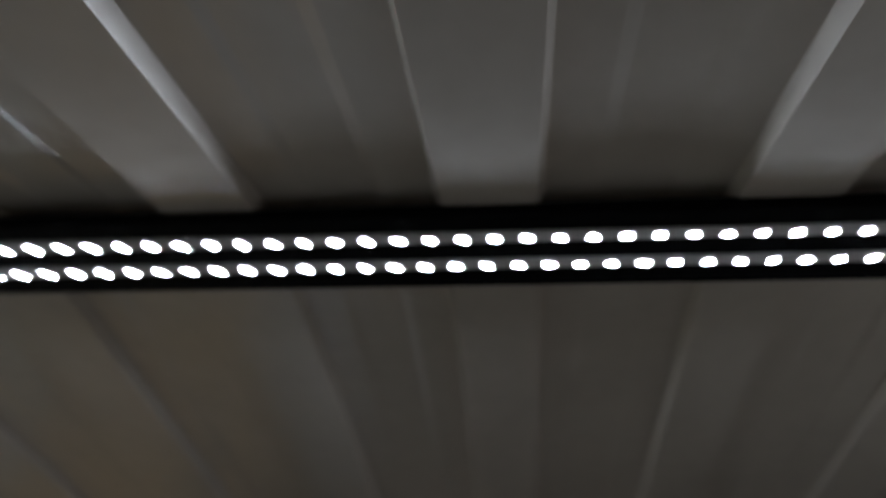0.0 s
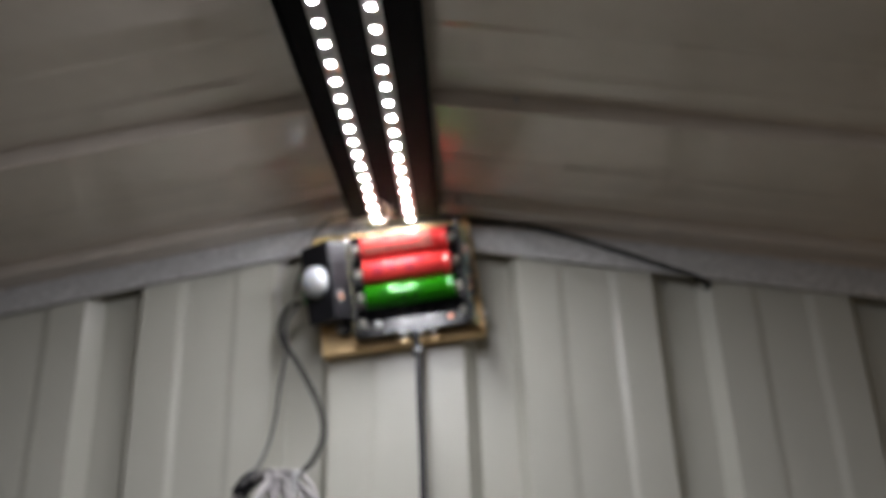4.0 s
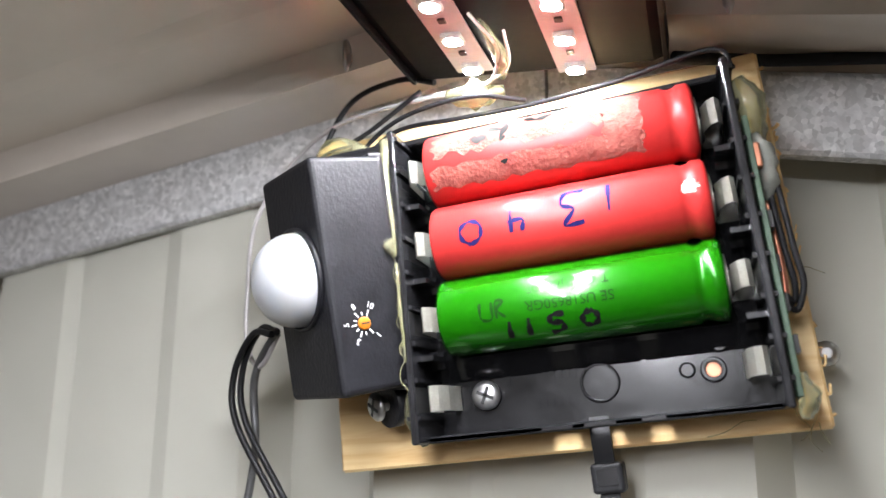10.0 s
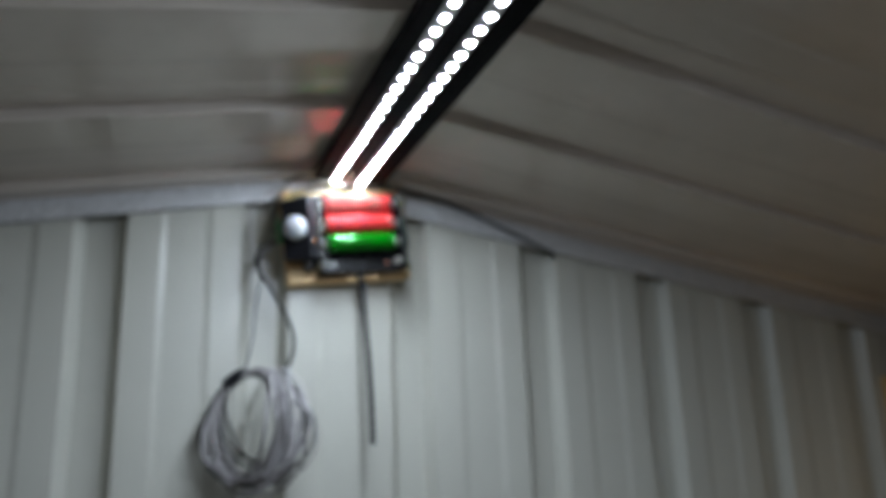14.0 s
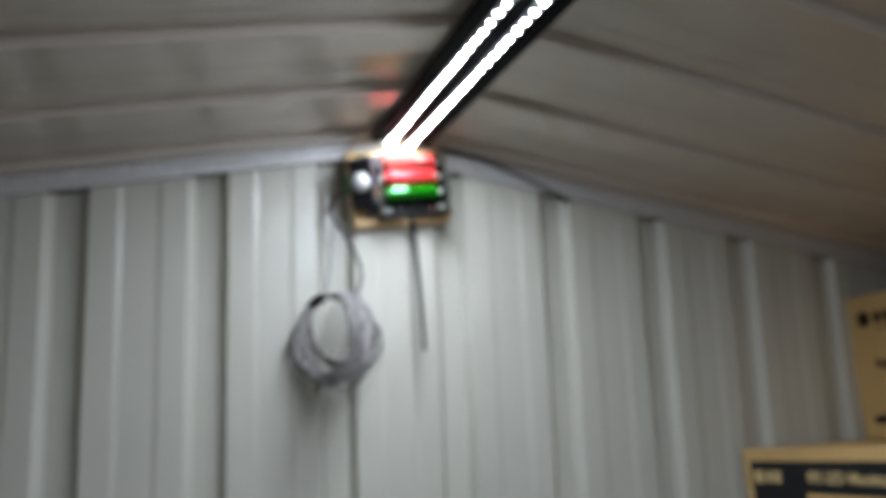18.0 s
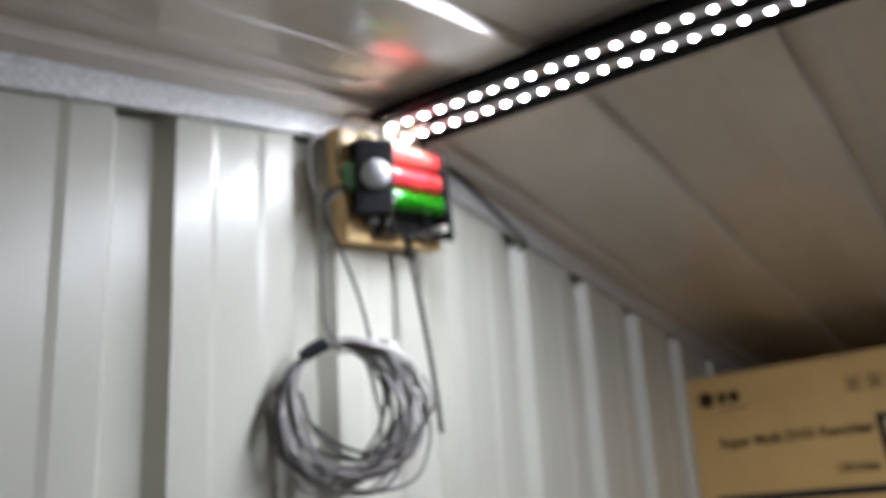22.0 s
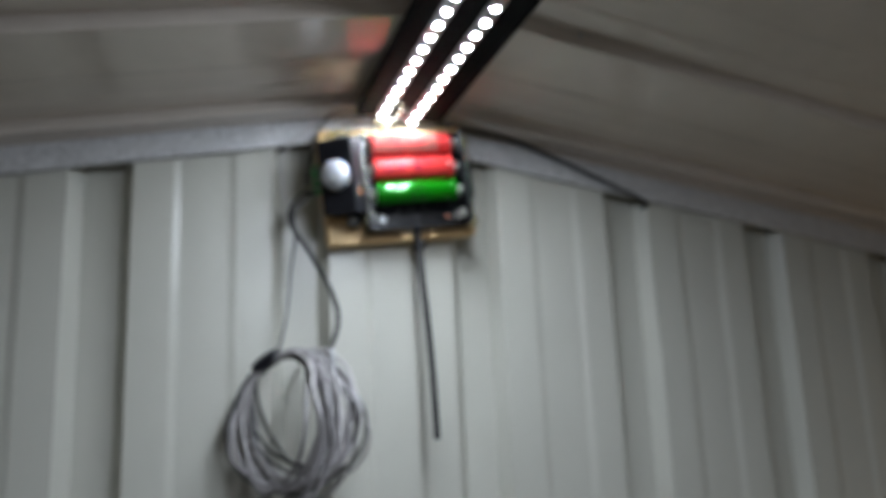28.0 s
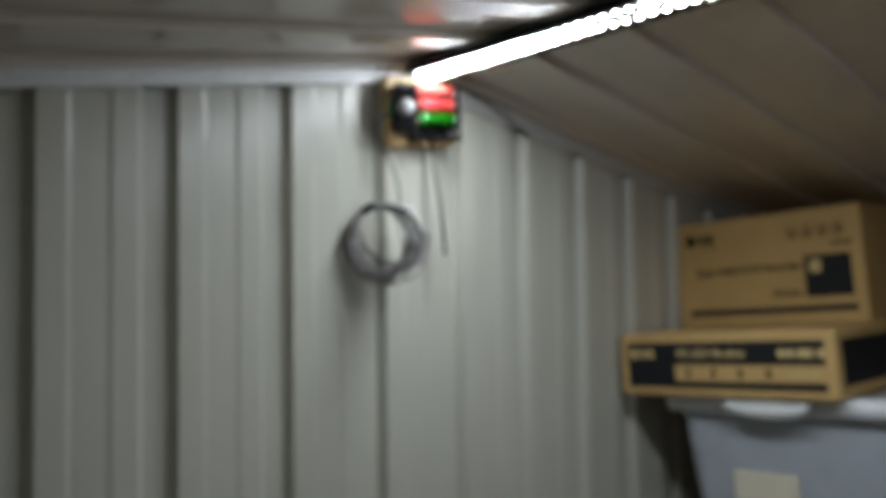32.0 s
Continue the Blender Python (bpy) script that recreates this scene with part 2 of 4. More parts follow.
CLEAR_TUB = mat("clear_plastic_tub", (0.72, 0.77, 0.84), rough=0.3, trans=0.4, noise_scale=20, noise_amount=0.08)
LID = mat("pale_plastic_lid", (0.80, 0.82, 0.84), rough=0.4, sss=0.2, noise_scale=20, noise_amount=0.08)
CLIP_WHITE = mat("white_clip_plastic", (0.88, 0.89, 0.89), rough=0.35, noise_scale=20, noise_amount=0.05)
STICKER = mat("paper_label", (0.72, 0.66, 0.52), rough=0.7)
SHELF_BOARD = mat("shelf_board", (0.36, 0.27, 0.17), rough=0.7, noise_scale=10, noise_amount=0.2, stretch=(1, 6, 1))
CONTENTS = mat("grey_cloth", (0.16, 0.18, 0.21), rough=0.9, noise_scale=30, noise_amount=0.4, bump=0.5, bump_scale=60)


# ---- mesh helpers ----
def mesh_object(name, bm, material, parent=None, label="", smooth=False):
    me = bpy.data.meshes.new(name)
    bm.normal_update()
    if smooth:
        for f in bm.faces:
            f.smooth = True
    bm.to_mesh(me)
    bm.free()
    mats = material if isinstance(material, (list, tuple)) else [material]
    for m in mats:
        me.materials.append(m)
    ob = new(name, me)
    if parent is not None:
        ob.parent = parent
    if label:
        ob["label"] = label
    return ob


def part(name, bm, material, parent, label="", smooth=False):
    return mesh_object(name, bm, material, parent, label, smooth)


def again(name, data, parent, m):
    """Another object on the same mesh."""
    ob = new(name, data)
    ob.parent = parent
    ob.matrix_basis = m
    return ob


def empty(name, m=None):
    ob = new(name)
    ob.empty_display_size = 0.02
    if m is not None:
        ob.matrix_basis = m
    return ob


def add_box(bm, lo, hi, bevel=0.0, segments=2, mi=0):
    r = bmesh.ops.create_cube(bm, size=1.0)
    vs = r["verts"]
    for v in vs:
        v.co = Vector([lo[i] + (v.co[i] + 0.5) * (hi[i] - lo[i]) for i in range(3)])
    fs = {f for v in vs for f in v.link_faces}
    for f in fs:
        f.material_index = mi
    if bevel:
        es = list({e for v in vs for e in v.link_edges})
        bmesh.ops.bevel(bm, geom=es, offset=bevel, segments=segments, affect="EDGES", profile=0.5)
    return bm


def box(lo, hi, bevel=0.0, segments=2):
    return add_box(bmesh.new(), lo, hi, bevel, segments)


def add_lathe(bm, profile, axis="x", n=24, centre=(0, 0, 0), mi=0, arc=2 * math.pi, start=0.0, smooth=True):
    """profile: (along, radius) pairs turned about an axis."""
    c = Vector(centre)
    closed = arc > 6.28
    rings = []
    for a, r in profile:
        ring = []
        for i in range(n if closed else n + 1):
            w = start + arc * i / n
            p = (a, r * math.cos(w), r * math.sin(w))
            if axis == "y":
                p = (p[1], p[0], p[2])
            elif axis == "z":
                p = (p[1], p[2], p[0])
            ring.append(bm.verts.new(c + Vector(p)))
        rings.append(ring)
    for r0, r1 in zip(rings, rings[1:]):
        m = len(r0)
        for i in range(m if closed else m - 1):
            j = (i + 1) % m
            f = bm.faces.new((r0[i], r0[j], r1[j], r1[i]))
            f.smooth = smooth
            f.material_index = mi
    if closed:
        for r, (a, rad) in ((rings[0], profile[0]), (rings[-1], profile[-1])):
            if rad > 1e-6:
                f = bm.faces.new(r)
                f.material_index = mi
    bmesh.ops.recalc_face_normals(bm, faces=bm.faces)
    return bm


def lathe(profile, axis="x", n=24, centre=(0, 0, 0)):
    return add_lathe(bmesh.new(), profile, axis, n, centre)


def moulding(profile, n, centre):
    """A turned form about y with crisp edges."""
    bm = bmesh.new()
    add_lathe(bm, profile, "y", n, centre, smooth=False)
    return bm


def spline(points, steps=8):
    """A smooth line through the points."""
    p = [Vector(q) for q in points]
    p = [2 * p[0] - p[1]] + p + [2 * p[-1] - p[-2]]
    out = []
    for i in range(1, len(p) - 2):
        for k in range(steps):
            t = k / steps
            a, b, c, d = p[i - 1:i + 3]
            out.append(0.5 * ((2 * b) + (c - a) * t + (2 * a - 5 * b + 4 * c - d) * t * t + (3 * b - a - 3 * c + d) * t ** 3))
    out.append(p[-2])
    return out


def add_tube(bm, line, radius, n=8, flat=1.0, mi=0):
    rings = []
    up = Vector((0.31, 0.22, 0.93)).normalized()
    for i, p in enumerate(line):
        d = (line[min(i + 1, len(line) - 1)] - line[max(i - 1, 0)]).normalized()
        s = d.cross(up)
        if s.length < 1e-4:
            s = d.orthogonal()
        s.normalize()
        u = s.cross(d)
        up = u
        rings.append([bm.verts.new(p + radius * (math.cos(w) * s + flat * math.sin(w) * u)) for w in [2 * math.pi * k / n for k in range(n)]])
    for a, b in zip(rings, rings[1:]):
        for k in range(n):
            f = bm.faces.new((a[k], a[(k + 1) % n], b[(k + 1) % n], b[k]))
            f.smooth = True
            f.material_index = mi
    for r in (rings[0], list(reversed(rings[-1]))):
        f = bm.faces.new(r)
        f.material_index = mi
    bmesh.ops.recalc_face_normals(bm, faces=bm.faces)
    return bm


def tube(points, radius, n=8, steps=8, flat=1.0):
    return add_tube(bmesh.new(), spline(points, steps), radius, n, flat)


def wire(name, points, radius, material, label, category="cable", steps=8):
    ob = mesh_object(name, tube(points, radius, 8, steps), material)
    return tagged(ob, label, category)


def text_bm(body, size, m, extrude=0.0, align="CENTER", bend=None, bold=0.0):
    """Lettering as a mesh, in the plane of m's x and y."""
    cu = bpy.data.curves.new("lettering", "FONT")
    cu.body, cu.size, cu.extrude, cu.align_x, cu.align_y = body, size, extrude, align, "CENTER"
    cu.resolution_u = 3
    cu.offset = size * bold
    ob = bpy.data.objects.new("lettering", cu)
    scene.collection.objects.link(ob)
    dg = bpy.context.evaluated_depsgraph_get()
    me = bpy.data.meshes.new_from_object(ob.evaluated_get(dg))
    bpy.data.objects.remove(ob)
    bm = bmesh.new()
    bm.from_mesh(me)
    bpy.data.meshes.remove(me)
    for v in bm.verts:
        v.co = m @ v.co if bend is None else bend(v.co)
    return bm


# ---- profiled steel sheets ----


def sheet_profile(s0, s1, pitch, mouth_end, groove=0.0014, DEPTH=0.0145, FLANK=0.0100, MOUTH=0.044, steep=1.0):
    """(along, depth) points of a sheet with trapezoid channels whose far lip lies at mouth_end + k * pitch."""
    pts = [(s0, 0.0)]
    k = math.floor((s0 - mouth_end) / pitch) - 1
    while mouth_end + k * pitch - MOUTH < s1:
        e = mouth_end + k * pitch
        a = e - MOUTH
        pan = pitch - MOUTH
        p, q1 = e + pan * 0.31, e + pan * 0.71
        for q in ((a, 0), (a + FLANK, DEPTH), (e - FLANK * steep, DEPTH), (e, 0),
                  (p - 0.0030, 0), (p + 0.0030, groove), (q1 - 0.0030, groove), (q1 + 0.0030, 0)):
            if s0 < q[0] < s1:
                pts.append(q)
        k += 1
    pts.append((s1, 0.0))
    return pts


def sheet(name, pts, place, rows, label, material, thick=0.0012):
    """place(along, depth, row) gives the spot; rows are the ends of the sheet."""
    bm = bmesh.new()
    grids = []
    for extra in (0.0, thick):
        grids.append([[bm.verts.new(place(s, d + extra, r)) for s, d in pts] for r in rows])
    for g in grids:
        for a, b in zip(g, g[1:]):
            for i in range(len(a) - 1):
                bm.faces.new((a[i], a[i + 1], b[i + 1], b[i]))
    f, k = grids
    for r in (0, len(rows) - 1):
        for i in range(len(pts) - 1):
            bm.faces.new((f[r][i], f[r][i + 1], k[r][i + 1], k[r][i]))
    for i in (0, len(pts) - 1):
        for r in range(len(rows) - 1):
            bm.faces.new((f[r][i], f[r + 1][i], k[r + 1][i], k[r][i]))
    bmesh.ops.recalc_face_normals(bm, faces=bm.faces)
    return tagged(mesh_object(name, bm, material), label, "wall" if name.startswith("wall") else "roof", kind="structure")


LIP = -0.0692 + 0.0055            # far lip of one channel on the gable wall
sheet("wall_back", sheet_profile(LEFT_X - 0.0, RIGHT_X + 0.0, PITCH, LIP, steep=0.75),
      lambda s, d, r: Vector((s, WALL_Y + d, 0.0 if r == 0 else roof_z(s) + 0.02)), (0, 1),
      "grey-beige painted steel gable wall with pressed channels", STEEL)
# end wall behind the camera, never in view; its tone sets the frontal bounce
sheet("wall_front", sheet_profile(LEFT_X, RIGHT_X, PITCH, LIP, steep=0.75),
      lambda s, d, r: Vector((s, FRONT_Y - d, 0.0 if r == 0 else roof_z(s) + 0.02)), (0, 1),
      "unseen beige steel end wall with pressed channels, dimmed to bounce less light", DIM_END_STEEL)
# side walls stand out of view; their dark colour keeps the flanks in shade
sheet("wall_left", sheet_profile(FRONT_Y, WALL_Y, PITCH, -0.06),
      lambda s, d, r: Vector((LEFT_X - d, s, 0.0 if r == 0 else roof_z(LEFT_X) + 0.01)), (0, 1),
      "unseen steel side wall with pressed channels, darkened to bounce less light", DIM_SIDE_STEEL)
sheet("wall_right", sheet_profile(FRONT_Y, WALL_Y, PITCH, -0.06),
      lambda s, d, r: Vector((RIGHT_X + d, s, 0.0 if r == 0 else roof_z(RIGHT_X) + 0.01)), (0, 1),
      "unseen steel side wall with pressed channels, darkened to bounce less light", DIM_SIDE_STEEL)
ROOF_LIP = -0.1220                # far foot of one rib; the roof's broad shallow ribs stand out into the shed
roof_pts = sheet_profile(FRONT_Y - 0.05, 0.06, ROOF_PITCH, ROOF_LIP, 0.0010, -0.0080, 0.0036, 0.055)
sheet("roof_left", roof_pts, lambda s, d, r: Vector((r, s, roof_z(r) + d)), (LEFT_X - 0.05, RIDGE_X - 0.002),
      "painted steel roof sheet with ribs running down from the ridge", ROOF_STEEL)
sheet("roof_right", roof_pts, lambda s, d, r: Vector((r, s, roof_z(r) + d)), (RIDGE_X + 0.002, RIGHT_X + 0.05),
      "painted steel roof sheet with ribs running down from the ridge", ROOF_STEEL)
bm = bmesh.new()
for sx in (-1, 1):
    x1 = RIDGE_X + sx * 0.11
    vs = [bm.verts.new((RIDGE_X, y, RIDGE_Z + 0.021 + h)) for y in (FRONT_Y - 0.05, 0.06) for h in (0, 0.0015)] + \
         [bm.verts.new((x1, y, roof_z(x1) + 0.021 + h)) for y in (FRONT_Y - 0.05, 0.06) for h in (0, 0.0015)]
    for q in ((0, 2, 6, 4), (1, 5, 7, 3), (0, 4, 5, 1), (2, 3, 7, 6), (4, 6, 7, 5)):
        bm.faces.new([vs[i] for i in q])
tagged(mesh_object("ridge_cap", bm, ROOF_STEEL), "folded painted steel cap along the roof ridge", "roof", kind="structure")
tagged(mesh_object("floor", box((LEFT_X - 0.05, FRONT_Y - 0.05, -0.1), (RIGHT_X + 0.05, 0.05, 0.0)), CONCRETE),
       "plain grey concrete shed floor", "floor", kind="structure")


# galvanised rail that carries the roof on the gable wall: one length each side of the ridge
def gable_rail(name, x0, x1, z_at, label):
    bm = bmesh.new()
    n = 24
    prev = None
    for i in range(n + 1):
        x = x0 + (x1 - x0) * i / n
        z = z_at(x)
        ring = [bm.verts.new((x, y, z + h)) for y, h in ((-0.0005, 0.0), (-0.0045, 0.0), (-0.0052, 0.0012), (-0.0052, 0.021), (-0.0045, 0.0225), (-0.0005, 0.0225))]
        if prev:
            for k in range(6):
                bm.faces.new((prev[k], prev[(k + 1) % 6], ring[(k + 1) % 6], ring[k]))
        else:
            bm.faces.new(ring)
        prev = ring
    bm.faces.new(prev)
    bmesh.ops.recalc_face_normals(bm, faces=bm.faces)
    return tagged(mesh_object(name, bm, GALV), label, "rail", kind="structure")


def closing_strip(name, x0, x1, z_at):
    """Painted strip between the rail and the roof sheet."""
    bm = bmesh.new()
    ring = [[bm.verts.new((x, y, z)) for y, z in ((-0.0005, z_at(x) + 0.0235), (-0.0030, z_at(x) + 0.0235), (-0.0030, roof_z(x) - 0.0060), (-0.0005, roof_z(x) - 0.0060))] for x in (x0, x1)]
    for k in range(4):
        bm.faces.new((ring[0][k], ring[0][(k + 1) % 4], ring[1][(k + 1) % 4], ring[1][k]))
    bm.faces.new(ring[0])
    bm.faces.new(list(reversed(ring[1])))
    bmesh.ops.recalc_face_normals(bm, faces=bm.faces)
    return tagged(mesh_object(name, bm, ROOF_STEEL), "painted steel strip between rail and roof", "trim", kind="structure")


closing_strip("trim_upper_left", LEFT_X, RIDGE_X - 0.0005, lambda x: 2.0609 + SLOPE * x)
closing_strip("trim_upper_right", RIDGE_X + 0.0005, RIGHT_X, lambda x: 2.0512 - SLOPE * x)
gable_rail("trim_left", LEFT_X, RIDGE_X - 0.0005, lambda x: 2.0609 + SLOPE * x, "spangled galvanised steel rail under the sloping roof edge")
gable_rail("trim_right", RIDGE_X + 0.0005, RIGHT_X, lambda x: 2.0512 - SLOPE * x, "spangled galvanised steel rail under the sloping roof edge")


# ---- ridge trunking with the two LED strips ----
BEAM = Matrix.Translation((RIDGE_X, 0, BEAM_Z)) @ Matrix.Rotation(radians(3.0), 4, "Y")     # hangs a little askew
beam = empty("ridge_trunking", BEAM)
tagged(beam, "black plastic trunking along the ridge carrying two LED strips", "trunking")
bm = bmesh.new()
W = 0.0333
sect = [(-W, 0.0), (-W + 0.003, -0.0012), (W - 0.003, -0.0012), (W, 0.0), (W, 0.0055), (W - 0.0015, 0.0065), (-W + 0.0015, 0.0065), (-W, 0.0055)]
ends = []
for y in (-0.0225, -1.10):
    ends.append([bm.verts.new((x, y, z + 0.0012)) for x, z in sect])
for k in range(8):
    bm.faces.new((ends[0][k], ends[0][(k + 1) % 8], ends[1][(k + 1) % 8], ends[1][k]))
bm.faces.new(ends[0])
bm.faces.new(list(reversed(ends[1])))
bmesh.ops.recalc_face_normals(bm, faces=bm.faces)
part("trunking_body", bm, BLACK_BEAM, beam)
for sx in (-1, 1):
    part("side_lip", box((sx * W - 0.0006, -1.10, -0.0012), (sx * W + 0.0006, -0.0225, 0.0060), 0.0002, 1), BLACK_BEAM, beam)

LED_N = 60
led_data = None
for sx, y0, kind in ((-0.0255, -0.0305, "a"), (0.0003, -0.0255, "b")):
    strip = empty("led_strip", BEAM @ Matrix.Translation((sx - RIDGE_X, y0, -0.0004)))
    tagged(strip, "lit white LED strip stuck under black trunking", "LED strip", group="LED strips under the ridge")
    part("tape", box((-0.0048, -LED_N * LED_PITCH, -0.0005), (0.0048, 0.0035, 0.0)), PCB_WHITE, strip)
    for i in range(LED_N):
        if led_data is None:
            bm = bmesh.new()
            add_box(bm, (-0.0025, -0.0025, -0.0020), (0.0025, 0.0025, -0.0005), 0.0003, 1, 0)
            add_lathe(bm, [(-0.00200, 0.0022), (-0.00207, 0.0020), (-0.00209, 0.0001)], "z", 14, (0, 0, 0), 1)
            led = part("led", bm, [LED_BODY, LED_LIGHT], strip)
            led_data = led.data
            led.matrix_basis = Matrix.Translation((0, 0, 0))
        else:
            again("led", led_data, strip, Matrix.Translation((0, -i * LED_PITCH, 0)))
    for i in range(12):
        y = -(i + 0.5) * LED_PITCH
        if i % 3 == 2:
            for px in (-0.0028, 0.0028):
                part("solder_pad", box((px - 0.0012, y - 0.0016, -0.0007), (px + 0.0012, y + 0.0016, -0.0004)), COPPER, strip)
        else:
            part("resistor", box((-0.0009, y - 0.0009, -0.0011), (0.0009, y + 0.0009, -0.0004)), CHIP, strip)

# roof and wall screws near the device
for x, y, tip in ((0.0371, -0.0310, 0.0100), (-0.0610, -0.0310, 0.0100), (0.0720, -0.1770, 0.0060)):
    s = mesh_object("roof_screw", lathe([(0.0, 0.0013), (0.0020 - tip, 0.0013), (0.0015 - tip, 0.0010), (-tip, 0.0003)], "z", 10, (x, y, roof_z(x) + 0.001)), ZINC)
    tagged(s, "zinc screw tip coming through the roof sheet", "screw", group="roof screws")
for x, z in ((0.0538, 1.9925),):
    s = mesh_object("wall_screw", lathe([(0.016, 0.0016), (-0.004, 0.0016), (-0.0045, 0.003), (-0.0065, 0.003), (-0.0075, 0.0012)], "y", 12, (x, 0.0, z)), ZINC)
    tagged(s, "zinc screw in the steel wall sheet", "screw", group="wall screws")

# ---- the battery lamp controller on its pine board ----
DEV = Matrix.Translation((0, 0, 2.0)) @ Matrix.Rotation(radians(-5.9), 4, "Y")     # local x, depth y, z up the board
board = mesh_object("pine_board", box((-0.0692, -0.0165, -0.0300), (0.0500, -0.0012, 0.0615), 0.0007, 1), PINE)
board.matrix_basis = DEV
tagged(board, "raw pine board fixed to the steel gable wall", "board")

holder = empty("battery_holder", DEV)
tagged(holder, "black plastic four-cell holder screwed to a pine board, one slot empty", "battery holder")
HX, HV0, HV1 = 0.0400, -0.0248, 0.0522
SLOTS = (0.0418, 0.0230, 0.0042, -0.0145)
FLOOR_Y = -0.0195
bm = bmesh.new()
add_box(bm, (-HX, FLOOR_Y, HV0), (HX, -0.0168, HV1), 0.0004, 1)
part("floor_plate", bm, BLACK_ABS, holder)
for sx in (-1, 1):
    wall = part("end_wall", box((sx * HX - 0.0009, -0.0385, HV0), (sx * HX + 0.0009, -0.0168, HV1), 0.0004, 1), BLACK_ABS, holder)
    for k in range(9):
        v = HV0 + 0.006 + k * 0.0086
        part("rib", box((sx * HX - 0.0017, -0.0378, v - 0.0005), (sx * HX + 0.0017, -0.0170, v + 0.0005)), BLACK_ABS, wall)
    x = sx * (HX - 0.0050)
    for k in range(3):
        v = (SLOTS[k] + SLOTS[k + 1]) / 2
        bm = bmesh.new()
        lo, hi = min(x, sx * HX), max(x, sx * HX)
        ring = [[bm.verts.new((q, y, v + h)) for y, h in ((-0.0172, -0.0022), (-0.0260, -0.0022), (-0.0272, -0.0007), (-0.0350, -0.0006), (-0.0350, 0.0006), (-0.0272, 0.0007), (-0.0260, 0.0022), (-0.0172, 0.0022))] for q in (lo, hi)]
        for a in range(8):
            bm.faces.new((ring[0][a], ring[0][(a + 1) % 8], ring[1][(a + 1) % 8], ring[1][a]))
        bm.faces.new(ring[0])
        bm.faces.new(list(reversed(ring[1])))
        bmesh.ops.recalc_face_normals(bm, faces=bm.faces)
        part("slot_wall", bm, BLACK_ABS, holder)
# long walls; the lower one has openings
part("long_wall", box((-HX, -0.0300, HV1 - 0.0016), (HX, -0.0168, HV1), 0.0004, 1), BLACK_ABS, holder)
bm = bmesh.new()
for x0, x1 in ((-HX, -0.0118), (-0.0055, -0.0022), (0.0042, 0.0105), (0.0150, HX)):
    add_box(bm, (x0, -0.0305, HV0), (x1, -0.0168, HV0 + 0.0016), 0.0003, 1)
add_box(bm, (-HX, -0.0305, HV0), (HX, -0.0262, HV0 + 0.0016), 0.0004, 1)
part("long_wall", bm, BLACK_ABS, holder)
# ridges between the slots
for k in range(3):
    v = (SLOTS[k] + SLOTS[k + 1]) / 2
    bm = bmesh.new()
    vs = []
    for x in (-HX + 0.001, HX - 0.001):
        vs.append([bm.verts.new((x, y, v + h)) for y, h in ((FLOOR_Y, -0.0055), (-0.0240, -0.0012), (-0.0255, 0), (-0.0240, 0.0012), (FLOOR_Y, 0.0055))])
    for a in range(5):
        bm.faces.new((vs[0][a], vs[0][(a + 1) % 5], vs[1][(a + 1) % 5], vs[1][a]))
    bm.faces.new(vs[0])
    bm.faces.new(list(reversed(vs[1])))
    bmesh.ops.recalc_face_normals(bm, faces=bm.faces)
    part("slot_ridge", bm, BLACK_ABS, holder)
# moulding in the empty slot: round boss, rim of the fixing hole, raised marks
v4 = SLOTS[3]
part("moulded_boss", moulding([(FLOOR_Y, 0.0048), (FLOOR_Y - 0.0010, 0.0044), (FLOOR_Y - 0.0010, 0.0042), (FLOOR_Y - 0.0002, 0.0040), (FLOOR_Y - 0.0002, 0.0)], 28, (0.0010, 0, v4)), BLACK_ABS, holder)
part("hole_rim", moulding([(FLOOR_Y, 0.0030), (FLOOR_Y - 0.0017, 0.0026), (FLOOR_Y - 0.0017, 0.0020), (FLOOR_Y - 0.0001, 0.0019)], 24, (0.0269, 0, v4)), BLACK_ABS, holder)
part("hole_core", moulding([(FLOOR_Y - 0.0001, 0.0018), (FLOOR_Y - 0.0003, 0.0016), (FLOOR_Y - 0.0003, 0.0)], 16, (0.0269, 0, v4)), COPPER, holder, "reddish timber seen through the fixing hole")
part("moulded_boss", moulding([(FLOOR_Y, 0.0019), (FLOOR_Y - 0.0013, 0.0014), (FLOOR_Y - 0.0013, 0.0)], 16, (0.0212, 0, v4 + 0.0005)), BLACK_ABS, holder)
part("moulded_boss", moulding([(FLOOR_Y, 0.0022), (FLOOR_Y - 0.0010, 0.0017), (FLOOR_Y - 0.0010, 0.0)], 16, (0.0290, 0, v4 + 0.0058)), BLACK_ABS, holder)
part("moulded_boss", moulding([(FLOOR_Y, 0.0022), (FLOOR_Y - 0.0010, 0.0017), (FLOOR_Y - 0.0010, 0.0)], 16, (-0.0310, 0, v4 + 0.0062)), BLACK_ABS, holder)
for mx, mv, w in ((-0.020, 0.0030, 0.0035), (-0.008, 0.0030, 0.009), (-0.008, -0.0035, 0.014), (0.0125, 0.0040, 0.0025), (0.0135, -0.0020, 0.0060), (0.0210, 0.0055, 0.0040)):
    for q in range(max(1, int(w / 0.0018))):
        part("raised_mark", box((mx + q * 0.0018 - w / 2, FLOOR_Y - 0.00035, v4 + mv - 0.0010), (mx + q * 0.0018 - w / 2 + 0.0011, FLOOR_Y, v4 + mv + 0.0010)), BLACK_ABS, holder)
